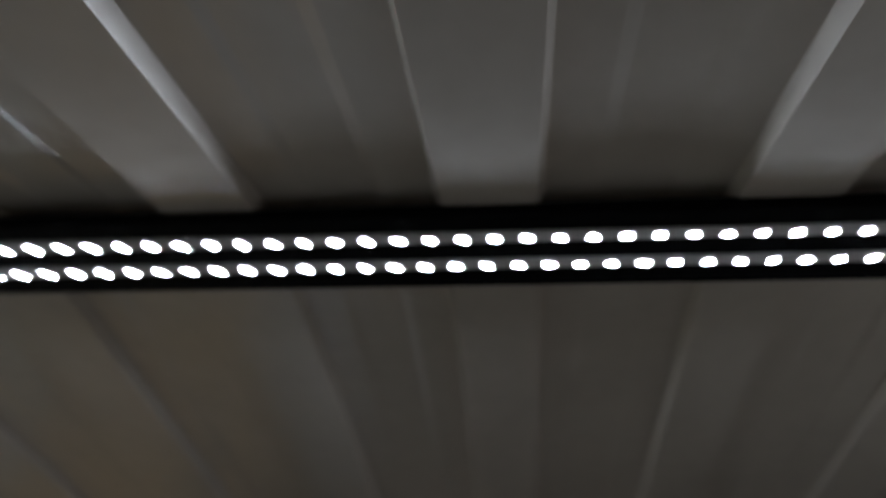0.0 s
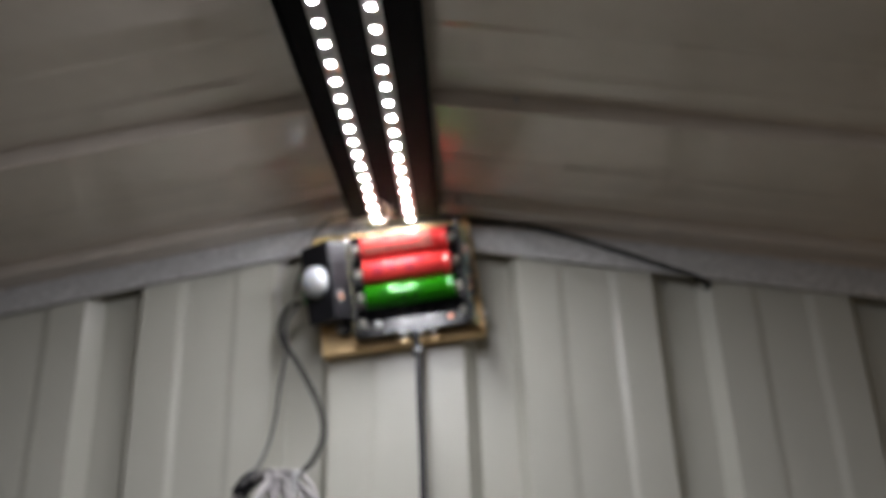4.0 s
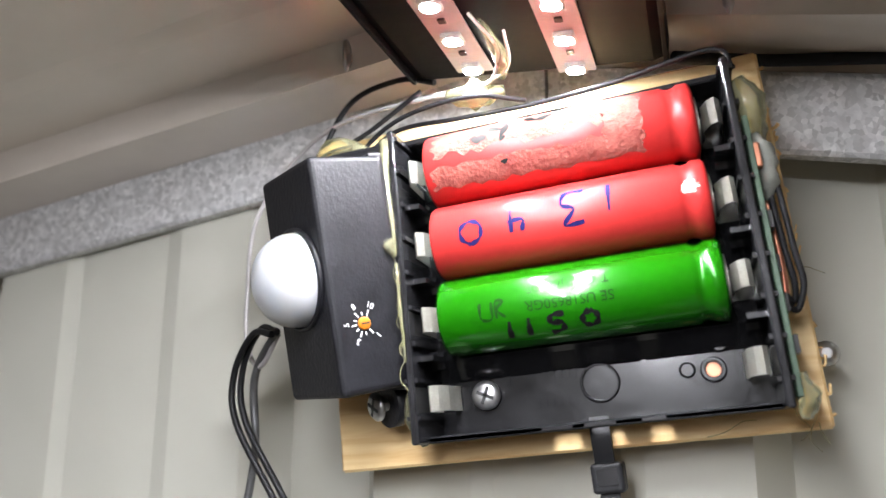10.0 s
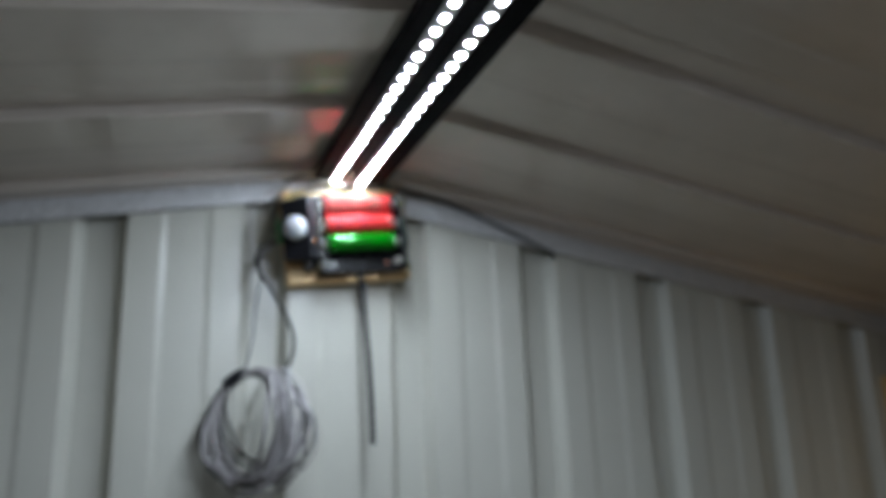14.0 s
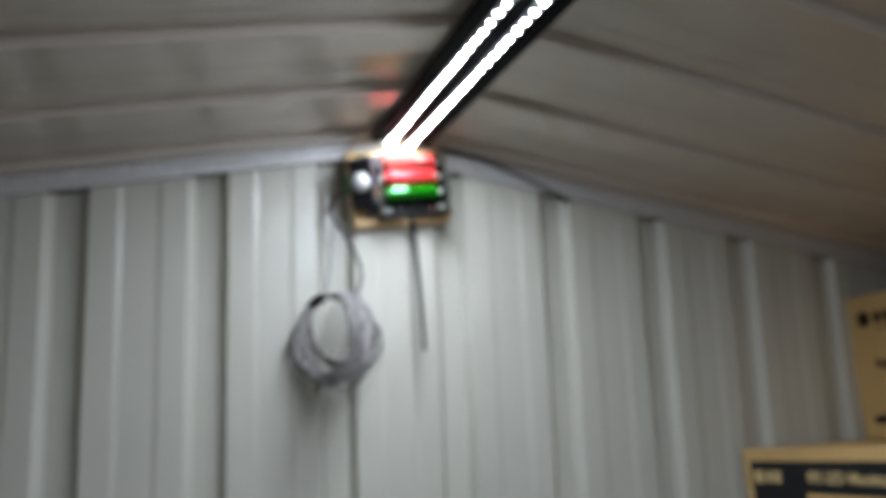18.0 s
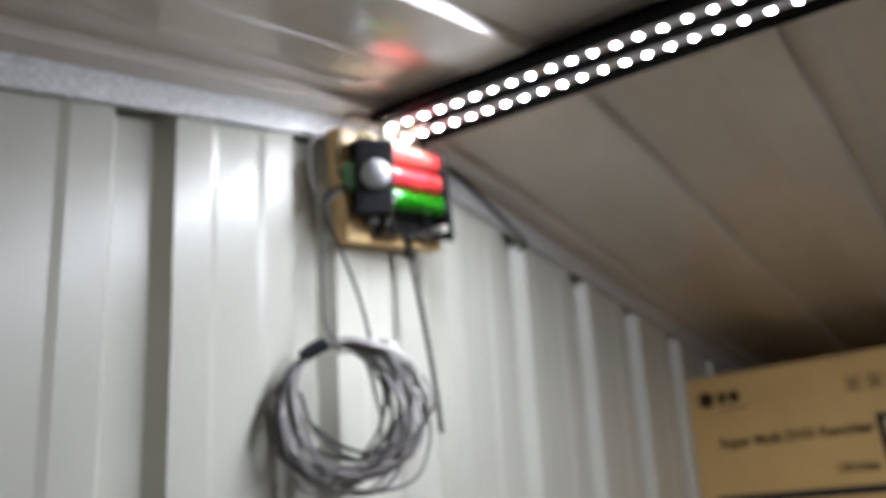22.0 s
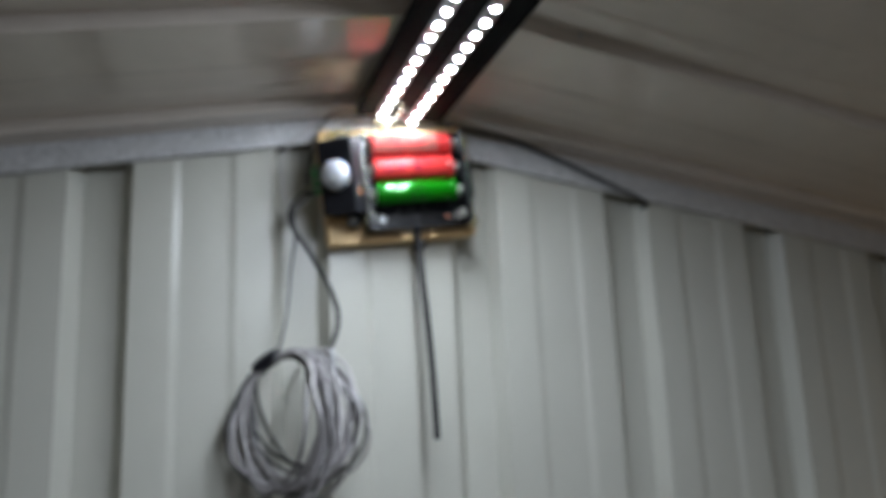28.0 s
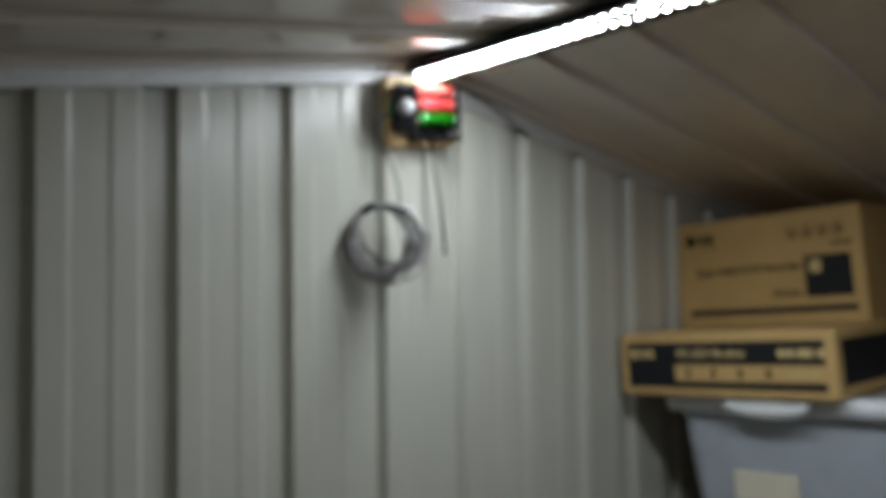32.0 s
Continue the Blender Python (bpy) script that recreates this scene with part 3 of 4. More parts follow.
# spring contacts at both ends of each slot
for k, v in enumerate(SLOTS):
    for sx in (-1, 1):
        bm = bmesh.new()
        x = sx * (HX - 0.0014)
        prof = [(0.0, -0.0195), (0.0006, -0.0320), (0.0018, -0.0345), (0.0034, -0.0330), (0.0048, -0.0290), (0.0044, -0.0240), (0.0052, -0.0202)]
        rows = [[bm.verts.new((x - sx * d, y, v + h)) for d, y in prof] for h in (-0.0030, 0.0030)]
        for i in range(len(prof) - 1):
            bm.faces.new((rows[0][i], rows[0][i + 1], rows[1][i + 1], rows[1][i]))
        r = bmesh.ops.solidify(bm, geom=bm.faces[:], thickness=0.0003)
        part("contact", bm, NICKEL, holder, "bent nickel spring contact")


def phillips_screw(name, m, parent, r=0.0036):
    bm = bmesh.new()
    add_lathe(bm, [(0.0, r), (-0.0006, r), (-0.0014, r * 0.75), (-0.0015, r * 0.30)], "y", 24)
    s = part(name, bm, ZINC, parent, "zinc cross-head screw")
    for a in (0, 90):
        c = part("cross_slot", box((-r * 0.62, -0.00165, -r * 0.11), (r * 0.62, -0.0012, r * 0.11)), CHIP, s)
        c.matrix_basis = Matrix.Rotation(radians(a + 25), 4, "Y")
    s.matrix_basis = m
    return s


phillips_screw("screw", Matrix.Translation((-0.0268, FLOOR_Y - 0.0012, v4)), holder)

# circuit board glued upright on the end of the holder
part("circuit_board", box((HX + 0.0015, -0.0368, HV0 + 0.002), (HX + 0.0028, -0.0175, HV1 - 0.014), 0.0002, 1), GREEN_PCB, holder, "thin green circuit board stood on edge")
for k in range(6):
    part("chip", box((HX + 0.0028, -0.034 + 0.002 * (k % 3), -0.014 + 0.009 * k), (HX + 0.0042, -0.029 + 0.002 * (k % 3), -0.010 + 0.009 * k), 0.0002, 1), CHIP, holder)


def blob_bm(points, radii, seed):
    """Run of hot glue: a lumpy tube with drawn-out ends."""
    bm = bmesh.new()
    line = spline(points, 5)
    rings = []
    rnd = random.Random(seed)
    for i, p in enumerate(line):
        t = i / (len(line) - 1) * (len(radii) - 1)
        r = radii[int(t)] + (radii[min(int(t) + 1, len(radii) - 1)] - radii[int(t)]) * (t % 1)
        d = (line[min(i + 1, len(line) - 1)] - line[max(i - 1, 0)]).normalized()
        s = d.orthogonal().normalized() if i == 0 else (rings[-1][1] - d * d.dot(rings[-1][1])).normalized()
        u = s.cross(d)
        rings.append(([bm.verts.new(p + r * rnd.uniform(0.75, 1.2) * (math.cos(w) * s + math.sin(w) * u)) for w in [2 * math.pi * k / 9 for k in range(9)]], s))
    for (a, _), (b, _) in zip(rings, rings[1:]):
        for k in range(9):
            f = bm.faces.new((a[k], a[(k + 1) % 9], b[(k + 1) % 9], b[k]))
    bm.faces.new(rings[0][0])
    bm.faces.new(list(reversed(rings[-1][0])))
    bmesh.ops.recalc_face_normals(bm, faces=bm.faces)
    for f in bm.faces:
        f.smooth = True
    return bm


for i, (pts, rad) in enumerate((
        (((-0.0415, -0.0375, 0.0500), (-0.0420, -0.0385, 0.0400), (-0.0410, -0.0392, 0.0300), (-0.0405, -0.0392, 0.0200)), (0.0022, 0.0014, 0.0009, 0.0004)),
        (((-0.0410, -0.0390, 0.0240), (-0.0418, -0.0405, 0.0220), (-0.0408, -0.0392, 0.0195)), (0.0010, 0.0019, 0.0008)),
        (((-0.0408, -0.0388, 0.0180), (-0.0406, -0.0393, 0.0060), (-0.0405, -0.0388, -0.0060)), (0.0004, 0.0006, 0.0003)),
        (((-0.0412, -0.0350, -0.0130), (-0.0415, -0.0330, -0.0190), (-0.0405, -0.0300, -0.0250)), (0.0018, 0.0032, 0.0012)),
        (((0.0425, -0.0340, 0.0480), (0.0445, -0.0330, 0.0410), (0.0440, -0.0300, 0.0330)), (0.0026, 0.0050, 0.0030)),
        (((0.0430, -0.0340, -0.0180), (0.0440, -0.0330, -0.0235), (0.0430, -0.0300, -0.0265)), (0.0016, 0.0034, 0.0018)))):
    part("glue", blob_bm(pts, [q * 0.72 for q in rad], i), GLUE, holder, "yellowish dried hot glue")
part("glue", blob_bm([(0.0432, -0.0335, 0.0345), (0.0446, -0.0330, 0.0300), (0.0450, -0.0315, 0.0235), (0.0440, -0.0300, 0.0200)], (0.0014, 0.0027, 0.0022, 0.0008), 31), GREY_GLUE, holder, "greyish dried hot glue")
part("plug", box((0.0418, -0.0365, 0.0262), (0.0440, -0.0330, 0.0318), 0.0004, 2), COPPER, holder, "small reddish brown plug")
# hairs of glue drawn out along the edge of the holder and off the board
rnd = random.Random(77)
for k in range(4):
    v = 0.0250 - 0.0085 * k
    pts = [(-0.0409 + rnd.uniform(-0.0009, 0.0009), -0.0390 - rnd.uniform(0.0, 0.0008), v - 0.0024 * q) for q in range(6)]
    part("glue_hair", tube(pts, rnd.uniform(0.00009, 0.00017), 5, 5), GLUE, holder)
for x, v, dx, dv in ((0.0340, -0.0262, -0.0110, -0.0025), (0.0425, -0.0250, 0.0030, -0.0090), (0.0470, -0.0260, -0.0050, -0.0060), (0.0480, 0.0080, 0.0050, -0.0040), (0.0470, -0.0285, 0.0010, -0.0050)):
    pts = [(x + dx * q / 4 + rnd.uniform(-0.0008, 0.0008), -0.0185 - 0.0008 * q, v + dv * q / 4 + rnd.uniform(-0.0006, 0.0006)) for q in range(5)]
    part("glue_hair", tube(pts, 0.00009, 5, 5), GLUE, holder)
# torn fibres on the sawn edge of the board
for k in range(26):
    v = rnd.uniform(-0.028, 0.060)
    y = rnd.uniform(-0.0160, -0.0040)
    out = rnd.uniform(0.0006, 0.0020)
    bm = tube([(0.0494, y, v), (0.0499 + out * 0.6, y - 0.0003, v + rnd.uniform(-0.001, 0.001)), (0.0499 + out, y - 0.0004, v + rnd.uniform(-0.002, 0.002))], rnd.uniform(0.0002, 0.0005), 5, 3)
    part("splinter", bm, PINE, board)


# ---- cells ----
R_CELL, L_CELL = 0.0092, 0.0650


def cell(name, v, material, label, groove_right=True):
    ob = empty(name, DEV @ Matrix.Translation((0.0, -0.0292, v)))
    tagged(ob, label, "battery", group="cells in the holder")
    h = L_CELL / 2
    prof = [(-h, 0.0075), (-h + 0.0004, 0.0088), (-h + 0.0012, R_CELL)]
    prof += [(h - 0.0068, R_CELL), (h - 0.0061, R_CELL * 0.945), (h - 0.0050, R_CELL * 0.915), (h - 0.0039, R_CELL * 0.945), (h - 0.0032, R_CELL), (h - 0.0010, R_CELL), (h - 0.0003, R_CELL * 0.93), (h, R_CELL * 0.80)]
    part("wrap", lathe(prof, "x", 48), material, ob)
    part("end_cap", lathe([(h - 0.0002, 0.0058), (h + 0.0004, 0.0056), (h + 0.0006, 0.0050)], "x", 24), NICKEL, ob, "bare metal cell cap")
    part("end_cap", lathe([(-h - 0.0004, 0.0066), (-h + 0.0002, 0.0070)], "x", 24), NICKEL, ob, "bare metal cell base")
    return ob


def on_cell(x, s, lift=0.00012):
    """A spot on the cell's skin: x along it, s upward round the front from its middle line."""
    a = s / R_CELL
    r = R_CELL + lift
    return Vector((x, -r * math.cos(a), r * math.sin(a)))


def strokes(name, lines, width, material, parent, label, lift=0.00012):
    """Pen strokes on a cell: ribbons along (x, s) lines."""
    bm = bmesh.new()
    for ln in lines:
        p3 = spline([(a, b, 0) for a, b in ln], 6)
        pairs = []
        for i, p in enumerate(p3):
            d = (p3[min(i + 1, len(p3) - 1)] - p3[max(i - 1, 0)])
            d.normalize()
            nrm = Vector((-d.y, d.x, 0)) * width * (0.42 + 0.16 * math.sin(i * 0.9))
            pairs.append((bm.verts.new(on_cell(p.x + nrm.x, p.y + nrm.y, lift)), bm.verts.new(on_cell(p.x - nrm.x, p.y - nrm.y, lift))))
        for (a, b), (c, d) in zip(pairs, pairs[1:]):
            bm.faces.new((a, b, d, c))
    bmesh.ops.recalc_face_normals(bm, faces=bm.faces)
    for f in bm.faces:
        c = f.calc_center_median()
        if f.normal.dot(Vector((0, c.y, c.z))) < 0:
            f.normal_flip()
    return part(name, bm, material, parent, label)


def flipped(lines, cx, cs, k):
    """Digits turned upside down about (cx, cs)."""
    return [[(cx - k * a, cs - k * b) for a, b in ln] for ln in lines]


def upright(lines, cx, cs, k):
    return [[(cx + k * a, cs + k * b) for a, b in ln] for ln in lines]


top = cell("red_cell", SLOTS[0], RED_WRAP, "red lithium cell with torn paper tape and black marks")
mid = cell("red_cell", SLOTS[1], RED_WRAP, "red lithium cell with 1340 written in blue marker")
low = cell("green_cell", SLOTS[2], GREEN_WRAP, "glossy green lithium cell with 1150 written in black")


def patch(name, x0, x1, s0, s1, material, parent, label, seed, lift=0.00010, ragged=0.0012):
    rnd = random.Random(seed)
    bm = bmesh.new()
    nx, ns = 26, 12
    grid = []
    for i in range(nx + 1):
        row = []
        lo = s0 + ragged * rnd.uniform(-1, 1)
        hi = s1 + ragged * rnd.uniform(-1, 1)
        for j in range(ns + 1):
            x = x0 + (x1 - x0) * i / nx + (ragged * rnd.uniform(-1, 1) if i in (0, nx) else 0)
            row.append(bm.verts.new(on_cell(x, lo + (hi - lo) * j / ns, lift)))
        grid.append(row)
    for i in range(nx):
        for j in range(ns):
            f = bm.faces.new((grid[i][j], grid[i + 1][j], grid[i + 1][j + 1], grid[i][j + 1]))
            f.smooth = True
    return part(name, bm, material, parent, label)


patch("paper_tape", -0.0290, 0.0205, 0.0008, 0.0100, PAPER_TAPE, top, "torn remains of paper tape", 3)
patch("paper_tape", -0.0300, 0.0205, -0.0075, -0.0022, PAPER_TAPE, top, "torn remains of paper tape", 4, ragged=0.0008)
patch("paper_tape", 0.0120, 0.0205, -0.0060, 0.0070, PAPER_TAPE, top, "torn remains of paper tape", 5, lift=0.00014, ragged=0.0006)
strokes("marker_stroke", [[(-0.0125, 0.0075), (-0.0105, 0.0065), (-0.0118, 0.0030), (-0.0112, 0.0020)], [(-0.0150, 0.0062), (-0.0115, 0.0050)],
                         [(-0.0060, 0.0078), (-0.0030, 0.0062), (0.0005, 0.0072)], [(0.0015, 0.0090), (0.0030, 0.0070)],
                         [(-0.0190, 0.0045), (-0.0180, 0.0025), (-0.0170, 0.0042), (-0.0160, 0.0028)], [(-0.0118, -0.0030), (-0.0116, -0.0040)]],
        0.0016, BLACK_INK, top, "faded black marker strokes", lift=0.00020)
ONE = [[(0, -1), (0.1, 1)]]
THREE = [[(-0.6, 0.9), (0.5, 0.95), (-0.1, 0.15), (0.55, -0.2), (0.3, -0.9), (-0.7, -0.95)]]
FOUR = [[(-0.5, 0.9), (-0.6, 0.0), (0.6, 0.05)], [(0.35, 0.9), (0.3, -0.9)]]
NOUGHT = [[(0.05, 0.75), (-0.6, 0.35), (-0.65, -0.45), (0.0, -0.8), (0.65, -0.4), (0.6, 0.35), (0.05, 0.75)]]
FIVE = [[(0.7, 0.9), (-0.4, 0.8), (-0.5, 0.15), (0.4, 0.1), (0.45, -0.6), (-0.6, -0.9)]]
s0 = 0.0012
strokes("written_number", flipped(ONE, 0.0110, 0.0022, 0.0034) + flipped(THREE, 0.0024, s0, 0.0042) + flipped(FOUR, -0.0110, 0.0004, 0.0030) + flipped(NOUGHT, -0.0218, -0.0008, 0.0036),
        0.0010, BLUE_INK, mid, "1340 in blue marker, upside down")
strokes("written_number", upright(ONE, -0.0155, -0.0062, 0.0022) + upright(ONE, -0.0110, -0.0060, 0.0022) + upright(FIVE, -0.0045, -0.0060, 0.0026) + upright(NOUGHT, 0.0030, -0.0056, 0.0024),
        0.0013, BLACK_INK, low, "1150 in thick black marker")
patch("torn_wrap", 0.0272, 0.0296, 0.0002, 0.0024, NICKEL, mid, "small tear showing bare metal", 9, ragged=0.0009)


def print_on_cell(body, size, cx, cs, parent):
    bm = text_bm(body, size, None, bend=lambda c: on_cell(cx - c.x, cs - c.y, 0.00010))
    bmesh.ops.recalc_face_normals(bm, faces=bm.faces)
    part("printed_code", bm, DARK_GREEN_INK, parent, "dark green printed code, upside down")


print_on_cell("SE US18650GR", 0.0032, -0.0010, -0.0010, low)
print_on_cell("T G511JPL12F", 0.0032, -0.0010, 0.0030, low)
strokes("printed_mark", [[(-0.0215, 0.0010), (-0.0215, -0.0025), (-0.0190, -0.0028), (-0.0188, 0.0010)], [(-0.0178, -0.0028), (-0.0178, 0.0010), (-0.0160, 0.0008), (-0.0176, -0.0008), (-0.0158, -0.0028)]],
        0.0006, DARK_GREEN_INK, low, "small printed approval mark")

# ---- presence-sensing switch beside the holder ----
FACE = Vector((-0.0650, -0.0448, 2.0088))
wdir = Vector((-0.80, 0.60, 0.0)).normalized()
udir = Vector((-0.10, -0.18, 0.98)).normalized()
ndir = udir.cross(wdir).normalized()
if ndir.y > 0:
    ndir = -ndir
udir = wdir.cross(ndir).normalized()
if udir.z < 0:
    udir = -udir
PIRM = Matrix.Translation(FACE) @ Matrix((( -wdir.x, -ndir.x, udir.x, 0), (-wdir.y, -ndir.y, udir.y, 0), (-wdir.z, -ndir.z, udir.z, 0), (0, 0, 0, 1)))
# in its own frame: +x runs along the face towards the cells, -y out of the lens, z up
pir = empty("sensor_switch", PIRM)
tagged(pir, "small black presence sensor with white dome, glued beside the holder", "sensor")
part("case", box((-0.0140, 0.0, -0.0280), (0.0140, 0.0200, 0.0280), 0.0014, 3), BLACK_SATIN, pir)
part("back_plate", box((-0.0146, 0.0165, -0.0290), (0.0134, 0.0205, 0.0290), 0.0008, 2), BLACK_SATIN, pir)
block = part("mounting_block", box((-0.0600, -0.0360, -0.0090), (-0.0412, -0.0166, 0.0505), 0.0012, 2), BLACK_SATIN, pir, "black block between sensor and holder")
block.matrix_basis = PIRM.inverted() @ DEV
prof = [(0.0008, 0.0116), (-0.0012, 0.0114)]
for k in range(1, 11):
    a = k / 10 * math.pi / 2
    prof.append((-0.0012 - 0.0100 * math.sin(a), max(0.0114 * math.cos(a), 0.0001)))
part("dome", lathe(prof, "y", 40, (0, 0, 0.001)), DOME, pir, "frosted white dome lens", smooth=True)
part("dome_collar", lathe([(0.0006, 0.0126), (-0.0008, 0.0125), (-0.0010, 0.0117), (0.0006, 0.0116)], "y", 40, (0, 0, 0.001)), BLACK_SATIN, pir)
DIAL = (0.0141, 0.0078, -0.0120)
dial = part("trimmer", lathe([(-0.001, 0.0015), (0.0006, 0.0015), (0.0008, 0.0012), (0.0008, 0.0)], "x", 20, DIAL), ORANGE, pir, "orange trimmer with a slot")
part("slot", box((DIAL[0] + 0.0007, DIAL[1] - 0.0011, DIAL[2] - 0.0002), (DIAL[0] + 0.00095, DIAL[1] + 0.0011, DIAL[2] + 0.0002)), CHIP, dial)
bm = bmesh.new()
for a in (60, 95, 128, 160, 185, 215, 245, 275, 310):
    ca, sa = math.cos(radians(a)), math.sin(radians(a))
    r0, r1, hw = 0.0019, 0.0027 if a not in (60, 128, 185, 245, 310) else 0.0033, 0.00017
    vs = [bm.verts.new((DIAL[0] + 0.0001, DIAL[1] + ca * r + k * hw * -sa, DIAL[2] + sa * r + k * hw * ca)) for r, k in ((r0, -1), (r0, 1), (r1, 1), (r1, -1))]
    bm.faces.new(vs)
bmesh.ops.recalc_face_normals(bm, faces=bm.faces)
part("dial_scale", bm, WHITE_PRINT, pir, "white printed scale lines")
for a, body in ((60, "10"), (118, "8"), (178, "5"), (242, "3"), (318, "1")):
    ca, sa = math.cos(radians(a)), math.sin(radians(a))
    c = Vector((DIAL[0] + 0.0001, DIAL[1] + ca * 0.0045, DIAL[2] + sa * 0.0045))
    m = Matrix.Translation(c) @ Matrix(((0, 0, 1, 0), (1, 0, 0, 0), (0, 1, 0, 0), (0, 0, 0, 1))) @ Matrix.Rotation(radians(a - 90), 4, "Z")
    part("dial_number", text_bm(body, 0.0020, m), WHITE_PRINT, pir, "white printed number " + body)
# fixing ear with its screw, below the case
ear = part("fixing_ear", lathe([(0.0175, 0.0058), (0.0205, 0.0060), (0.0208, 0.0055)], "y", 24, (0.0020, 0, -0.0325)), BLACK_SATIN, pir)
phillips_screw("screw", Matrix.Translation((0.0020, 0.0150, -0.0325)), pir, 0.0036)
part("screw_shank", lathe([(0.0148, 0.0016), (0.0215, 0.0016)], "y", 12, (0.0020, 0, -0.0325)), ZINC, pir)
# green screw terminal on the side away from the cells
bm = bmesh.new()
add_box(bm, (-0.0225, 0.0050, -0.0105), (-0.0140, 0.0165, 0.0105), 0.0006, 1)
term = part("terminal_block", bm, GREEN_BLOCK, pir, "green screw terminal block")
for k in range(3):
    part("terminal_screw", lathe([(0.0046, 0.0018), (0.0053, 0.0018), (0.0053, 0.0)], "y", 14, (-0.0182, 0, -0.0058 + 0.0064 * k)), ZINC, term)

# ---- cable tie round the board and holder ----
tie = empty("cable_tie", Matrix.Identity(4))
tagged(tie, "black nylon cable tie round the board, long tail hanging", "cable tie")


def strap_bm(points, width, thick, side):
    bm = bmesh.new()
    line = spline(points, 6)
    rings = []
    for i, p in enumerate(line):
        d = (line[min(i + 1, len(line) - 1)] - line[max(i - 1, 0)]).normalized()
        s = (side - d * d.dot(side)).normalized()
        u = s.cross(d)
        rings.append([bm.verts.new(p + a * width / 2 * s + b * thick / 2 * u) for a, b in ((-1, -1), (1, -1), (1, 1), (-1, 1))])
    for a, b in zip(rings, rings[1:]):
        for k in range(4):
            bm.faces.new((a[k], a[(k + 1) % 4], b[(k + 1) % 4], b[k]))
    bm.faces.new(rings[0])
    bm.faces.new(list(reversed(rings[-1])))
    bmesh.ops.recalc_face_normals(bm, faces=bm.faces)
    return bm


def dev(x, y, v):
    return DEV @ Vector((x, y, v))


SIDE = Vector((1, 0, 0))
part("strap", strap_bm([dev(-0.0005, -0.0190, -0.0225), dev(-0.0005, -0.0205, -0.0262), dev(-0.0005, -0.0200, -0.0300), dev(-0.0005, -0.0190, -0.0335)], 0.0046, 0.0012, SIDE), BLACK_RUBBER, tie)
bm = box((-0.0037, -0.0042, -0.0034), (0.0037, 0.0032, 0.0034), 0.0008, 2)
head = part("locking_head", bm, BLACK_RUBBER, tie)
head.matrix_basis = DEV @ Matrix.Translation((0.0000, -0.0185, -0.0362))
part("recess", box((-0.0024, -0.0045, -0.0016), (0.0024, -0.0040, 0.0020)), BLACK_ABS, head)
tail = part("tail", strap_bm([dev(0.0, -0.0200, -0.0385), (0.0044, -0.0255, 1.9300), (0.0056, -0.0320, 1.8900), (0.0060, -0.0375, 1.8500), (0.0058, -0.0412, 1.8165)], 0.0045, 0.0013, SIDE), BLACK_RUBBER, tie)
bm = bmesh.new()
tl = spline([dev(0.0, -0.0212, -0.0405), (0.0044, -0.0267, 1.9300), (0.0055, -0.0325, 1.8950)], 16)
for p in tl[1:-1]:
    add_box(bm, (p.x - 0.0015, p.y - 0.0002, p.z - 0.0004), (p.x + 0.0015, p.y + 0.0006, p.z + 0.0004))
part("teeth", bm, BLACK_RUBBER, tail)

# ---- cables ----
wire("black_cable", [(-0.0790, -0.0300, 1.9990), (-0.0865, -0.0260, 2.0005), (-0.0945, -0.0210, 1.9905), (-0.0934, -0.0200, 1.9762), (-0.0785, -0.0200, 1.9530), (-0.0639, -0.0215, 1.9241), (-0.0610, -0.0260, 1.9042), (-0.0670, -0.0360, 1.8870), (-0.0740, -0.0440, 1.8800)],
     0.0009, BLACK_RUBBER, "thin black cable from the sensor down to the coil")
wire("black_cable", [(-0.0800, -0.0310, 1.9985), (-0.0880, -0.0275, 1.9990), (-0.0962, -0.0225, 1.9890), (-0.0952, -0.0215, 1.9755), (-0.0803, -0.0212, 1.9520), (-0.0660, -0.0225, 1.9235), (-0.0633, -0.0270, 1.9042), (-0.0692, -0.0365, 1.8870), (-0.0765, -0.0440, 1.8800)],
     0.0009, BLACK_RUBBER, "thin black cable from the sensor down to the coil")
wire("grey_cable", [(-0.0810, -0.0270, 2.0000), (-0.0925, -0.0180, 1.9880), (-0.0918, -0.0170, 1.9675), (-0.0955, -0.0175, 1.9417), (-0.0975, -0.0200, 1.9164), (-0.1020, -0.0260, 1.8945), (-0.1070, -0.0400, 1.8790), (-0.1110, -0.0480, 1.8730)],
     0.0011, DARK_CABLE, "thin dark grey cable hanging from the sensor to the coil")
wire("grey_cable", [(-0.0352, -0.0240, 2.0625), (-0.0650, -0.0200, 2.0600), (-0.0850, -0.0120, 2.0540), (-0.0990, -0.0110, 2.0355), (-0.1008, -0.0110, 2.0142), (-0.0980, -0.0140, 1.9980), (-0.0898, -0.0200, 1.9910), (-0.0810, -0.0260, 1.9990)],
     0.0007, PALE_CABLE, "thin pale cable looping beside the sensor")
wire("black_cable", [(-0.0380, -0.0240, 2.0660), (-0.0506, -0.0200, 2.0700), (-0.0666, -0.0180, 2.0650), (-0.0770, -0.0190, 2.0431), (-0.0830, -0.0220, 2.0230), (-0.0820, -0.0260, 2.0090)],
     0.0008, BLACK_RUBBER, "thin black cable from the ridge to the sensor")
wire("black_cable", [(-0.0420, -0.0240, 2.0640), (-0.0560, -0.0220, 2.0560), (-0.0700, -0.0220, 2.0470), (-0.0800, -0.0230, 2.0290), (-0.0850, -0.0250, 2.0120), (-0.0830, -0.0280, 2.0040)],
     0.0007, BLACK_RUBBER, "thin black cable from the ridge to the sensor")
